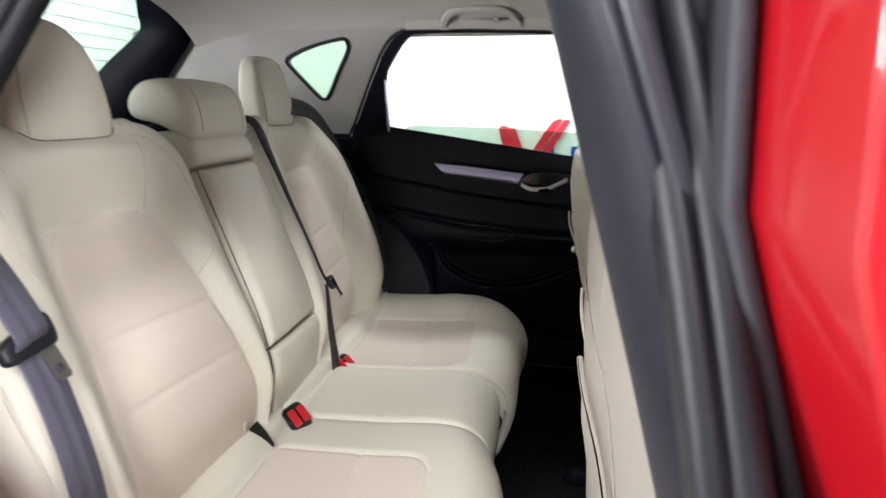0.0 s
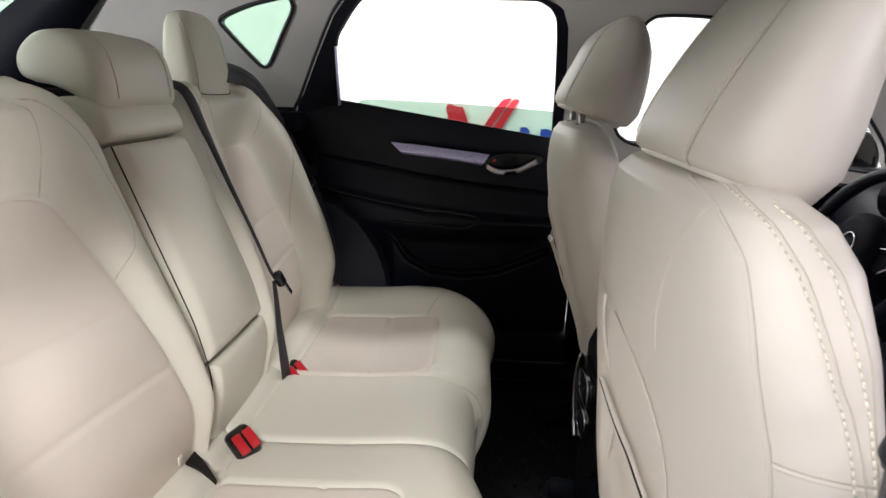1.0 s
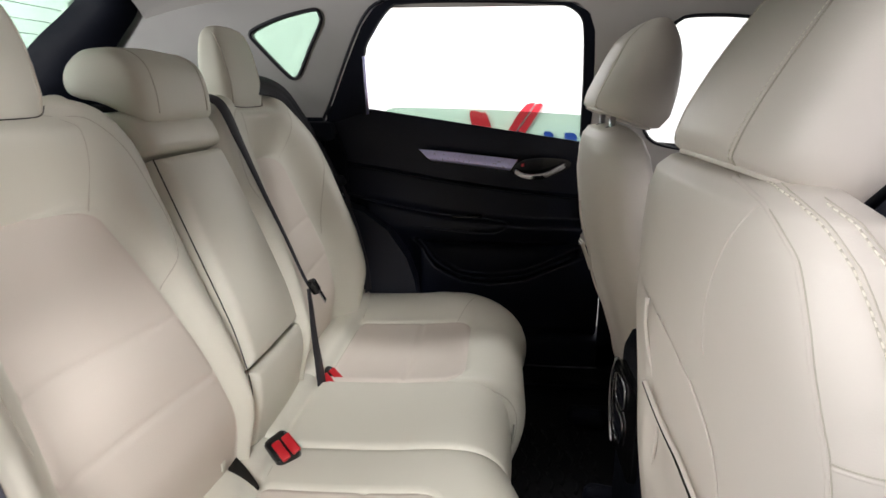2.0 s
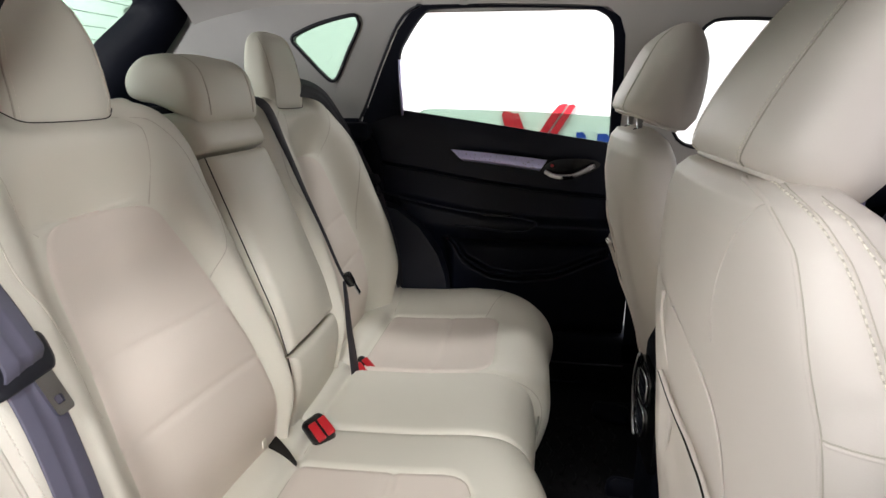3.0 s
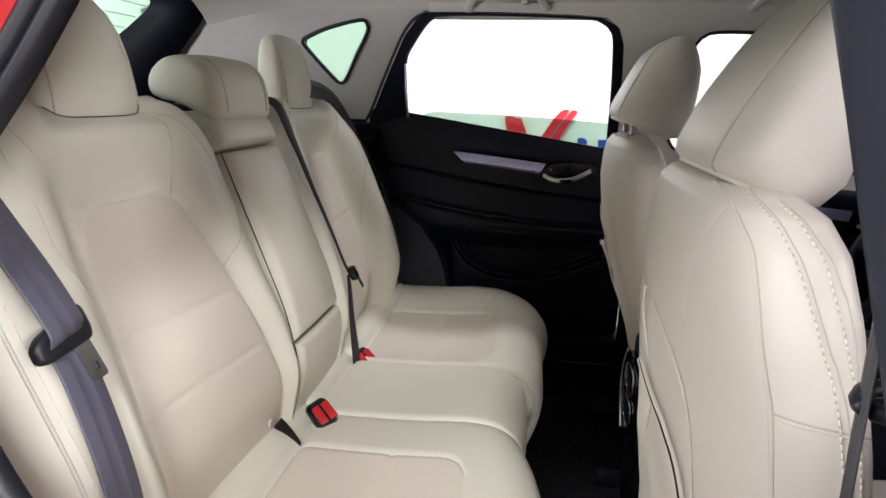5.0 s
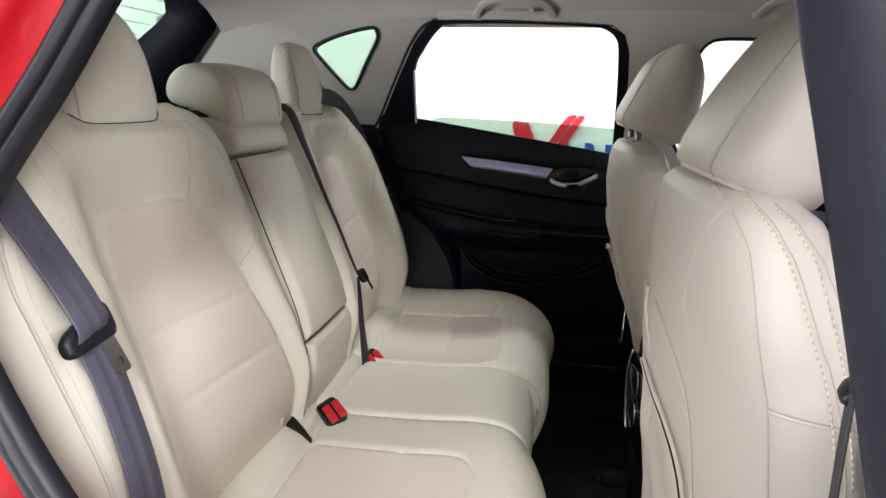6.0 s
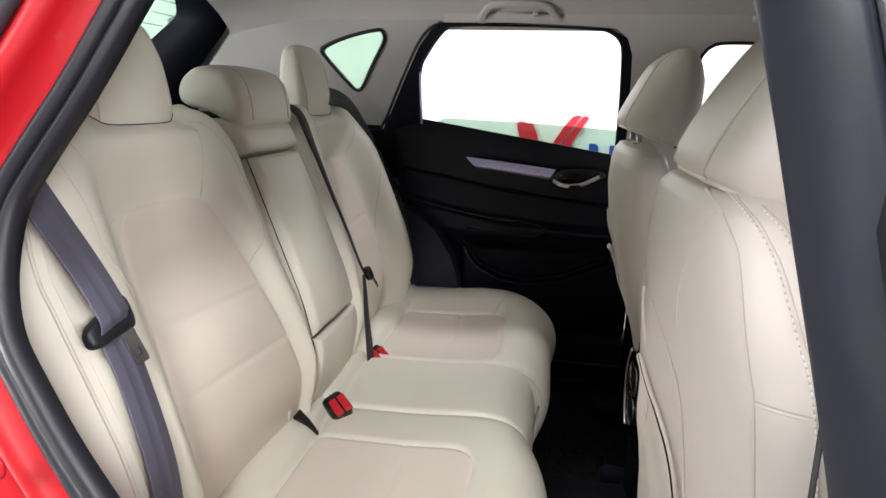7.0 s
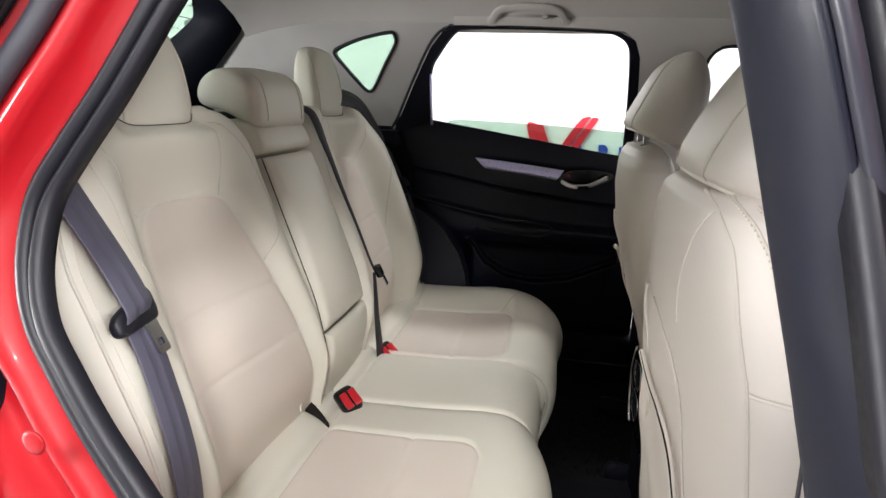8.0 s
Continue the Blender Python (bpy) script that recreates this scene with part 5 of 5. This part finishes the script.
part("top", loft([[(1.62 + a, y, 0.93 + b) for a, b in [(-0.20, -0.22), (-0.19, 0.0), (-0.13, 0.06), (0.10, 0.09), (0.30, 0.06), (0.30, -0.22)]] for y in np.linspace(-0.70, 0.70, 15)]), SOFT, dash)
part("binnacle", loft([[(1.50 + a * k, y, 1.0 + b * k) for a, b in rrect(0.16, 0.11, 0.05)] for y, k in ((0.22, 0.7), (0.25, 0.95), (0.34, 1.05), (0.46, 0.95), (0.49, 0.7))]), TRIM, dash)
wheel = thing("steering_wheel", "black leather steering wheel with round emblem", "steering wheel")
wm = Matrix.Translation((1.33, 0.345, 0.90)) @ pose(0, 0, 0, 0, -66, 0)
part("rim", placed(tube([(0.185 * math.cos(a), 0.185 * math.sin(a), 0) for a in np.linspace(0, 2 * math.pi, 48, endpoint=False)], 0.0155, up=(0, 0, 1), closed=True, sides=12), wm), SOFT, wheel)
part("hub", placed(loft([[(a * k, b * k, z) for a, b in rrect(0.17, 0.15, 0.06)] for z, k in ((-0.03, 0.8), (0.0, 1.0), (0.02, 0.95), (0.03, 0.7))]), wm), TRIM, wheel)
part("emblem_ring", placed(tube([(0.030 * math.cos(a), 0.026 * math.sin(a), 0.031) for a in np.linspace(0, 2 * math.pi, 28, endpoint=False)], 0.003, up=(0, 0, 1), closed=True), wm), CHROME, wheel, "plain chrome emblem ring")
for sy in (-1, 1):
    part("spoke", placed(block(0.0, sy * 0.125, 0, 0.045, 0.10, 0.02, 0.006), wm), TRIM, wheel)
    part("spoke_trim", placed(tube(spline([(0.022, sy * 0.075, 0.014), (0.026, sy * 0.11, 0.014), (0.0, sy * 0.13, 0.014), (-0.022, sy * 0.11, 0.014)], 20), 0.0028), wm), CHROME, wheel)
part("lower_spoke", placed(block(-0.12, 0, 0, 0.11, 0.05, 0.02, 0.006), wm), TRIM, wheel)
stalk = thing("column_stalk", "black indicator stalk on the steering column", "stalk")
part("lever", tube([(1.36, 0.40, 0.87), (1.34, 0.47, 0.875), (1.33, 0.53, 0.88)], 0.008), TRIM, stalk)
part("column_cover", placed(block(0, 0, 0, 0.12, 0.14, 0.22, 0.03), Matrix.Translation((1.43, 0.345, 0.85)) @ pose(0, 0, 0, 0, -66, 0)), TRIM, stalk)

front_door = thing("front_door", "closed black trimmed driver's door with chrome handle", "car door")
Xf, Zf = np.meshgrid(np.linspace(0.80, 1.75, 60), np.linspace(0.42, 1.10, 60), indexing="ij")
bf = 1.09 - 0.055 * np.clip((Xf - 0.9) / 0.65, 0, 1)
Yf = 0.735 - 0.018 * np.exp(-(((Zf - bf + 0.06) / 0.05) ** 2)) - 0.05 * ease((0.84 - Zf) / 0.02) * ease((Zf - 0.74) / 0.05)
part("trim_panel", sheet(np.stack([Xf, Yf, np.minimum(Zf, bf)], -1)), SOFT, front_door)
hp = spline([(1.40, 0.715, 0.905), (1.44, 0.705, 0.895), (1.48, 0.702, 0.902), (1.525, 0.708, 0.922)], 24)
part("door_handle", sweep(hp, rrect(0.016, 0.009, 0.004), (0, 1, 0.4)), CHROME, front_door, "chrome inner door handle")
part("handle_bezel", plate(spline([(1.385, 0.89), (1.41, 0.93), (1.50, 0.945), (1.545, 0.925), (1.47, 0.878)], 30, True), [], lambda a, b, d: (a, 0.722 - d, b), 0.004), GLOSS, front_door, smooth=False)
part("bright_strip", sweep([(1.08, 0.716, 0.955), (1.2, 0.714, 0.945), (1.38, 0.714, 0.93)], rrect(0.03, 0.006, 0.002), (0, 1, 0.1)), SATIN, front_door)
mirror = thing("door_mirror", "black housed door mirror outside the window", "mirror")
part("housing", loft([[(1.60 + a * k + x, 0.93 + y, 1.06 + b * k) for a, b in rrect(0.12, 0.15, 0.05)] for x, y, k in ((0, -0.11, 0.6), (0, -0.09, 0.9), (0.01, 0, 1.05), (0.03, 0.09, 0.9), (0.04, 0.12, 0.5))]), GLOSS, mirror)
part("foot", block(1.60, 0.79, 1.02, 0.06, 0.12, 0.03, 0.01), GLOSS, mirror)

# windscreen and cowl close the front
windscreen = thing("windscreen", "tinted raked windscreen at the front", "window", kind="structure")
# tint set to cut light bounced into the cabin
part("pane", plate([(-0.62, 0), (0.62, 0), (0.55, 1), (-0.55, 1)], [], lambda a, b, d: (2.0 - 0.52 * b + d, a, 1.02 + 0.44 * b), 0.005), GREY_GLASS, windscreen, smooth=False)
part("cowl", block(1.95, 0, 0.80, 0.10, 1.45, 0.46, 0.02), TRIM, shell)
for sd in (1, -1):
    part("windscreen_pillar", sweep(spline([(1.98, sd * 0.66, 1.03), (1.75, sd * 0.645, 1.22), (1.52, sd * 0.62, 1.40), (1.40, sd * 0.60, 1.455)], 20), rrect(0.07, 0.05, 0.02), (0, 1, 0)), LINER, shell)

# front mats and rail covers at the far foot space
cover = thing("rail_cover", "black plastic seat rail end cover", "rail cover")
part("cap", placed(block(0, 0, 0, 0.10, 0.05, 0.05, 0.018), Matrix.Translation((0.745, 0.50, 0.392)) @ pose(0, 0, 0, 0, 8, 0)), TRIM, cover)
copy_thing(cover, pose(0, -0.33, 0))

# lower body and wheels carry the shell
part("underbody", block(0.55, 0, 0.27, 3.1, 1.5, 0.08, 0.03), TRIM, shell, "black underbody")
for wx in (-0.62, 1.98):
    for sd in (1, -1):
        turn = Matrix.Translation((wx, sd * 0.80, 0.34)) @ pose(0, 0, 0, 90, 0, 0)
        tyre = part("wheel", placed(loft([[(a, b, z) for a, b in circle(r, 36)] for z, r in ((-0.11, 0.24), (-0.105, 0.31), (-0.085, 0.335), (0.085, 0.335), (0.105, 0.31), (0.11, 0.24))]), turn), RUBBER, shell, "black rubber tyre")
        part("wheel_hub", placed(loft([[(a, b, z) for a, b in circle(r, 30)] for z, r in ((-0.115, 0.05), (-0.113, 0.22), (-0.10, 0.235), (0.10, 0.235), (0.113, 0.22), (0.115, 0.05))]), turn), SATIN, tyre, "silver wheel rim")
part("axle", tube([(-0.62, -0.72, 0.34), (-0.62, 0, 0.32), (-0.62, 0.72, 0.34)], 0.05), TRIM, shell)
part("axle", tube([(1.98, -0.72, 0.34), (1.98, 0, 0.32), (1.98, 0.72, 0.34)], 0.05), TRIM, shell)
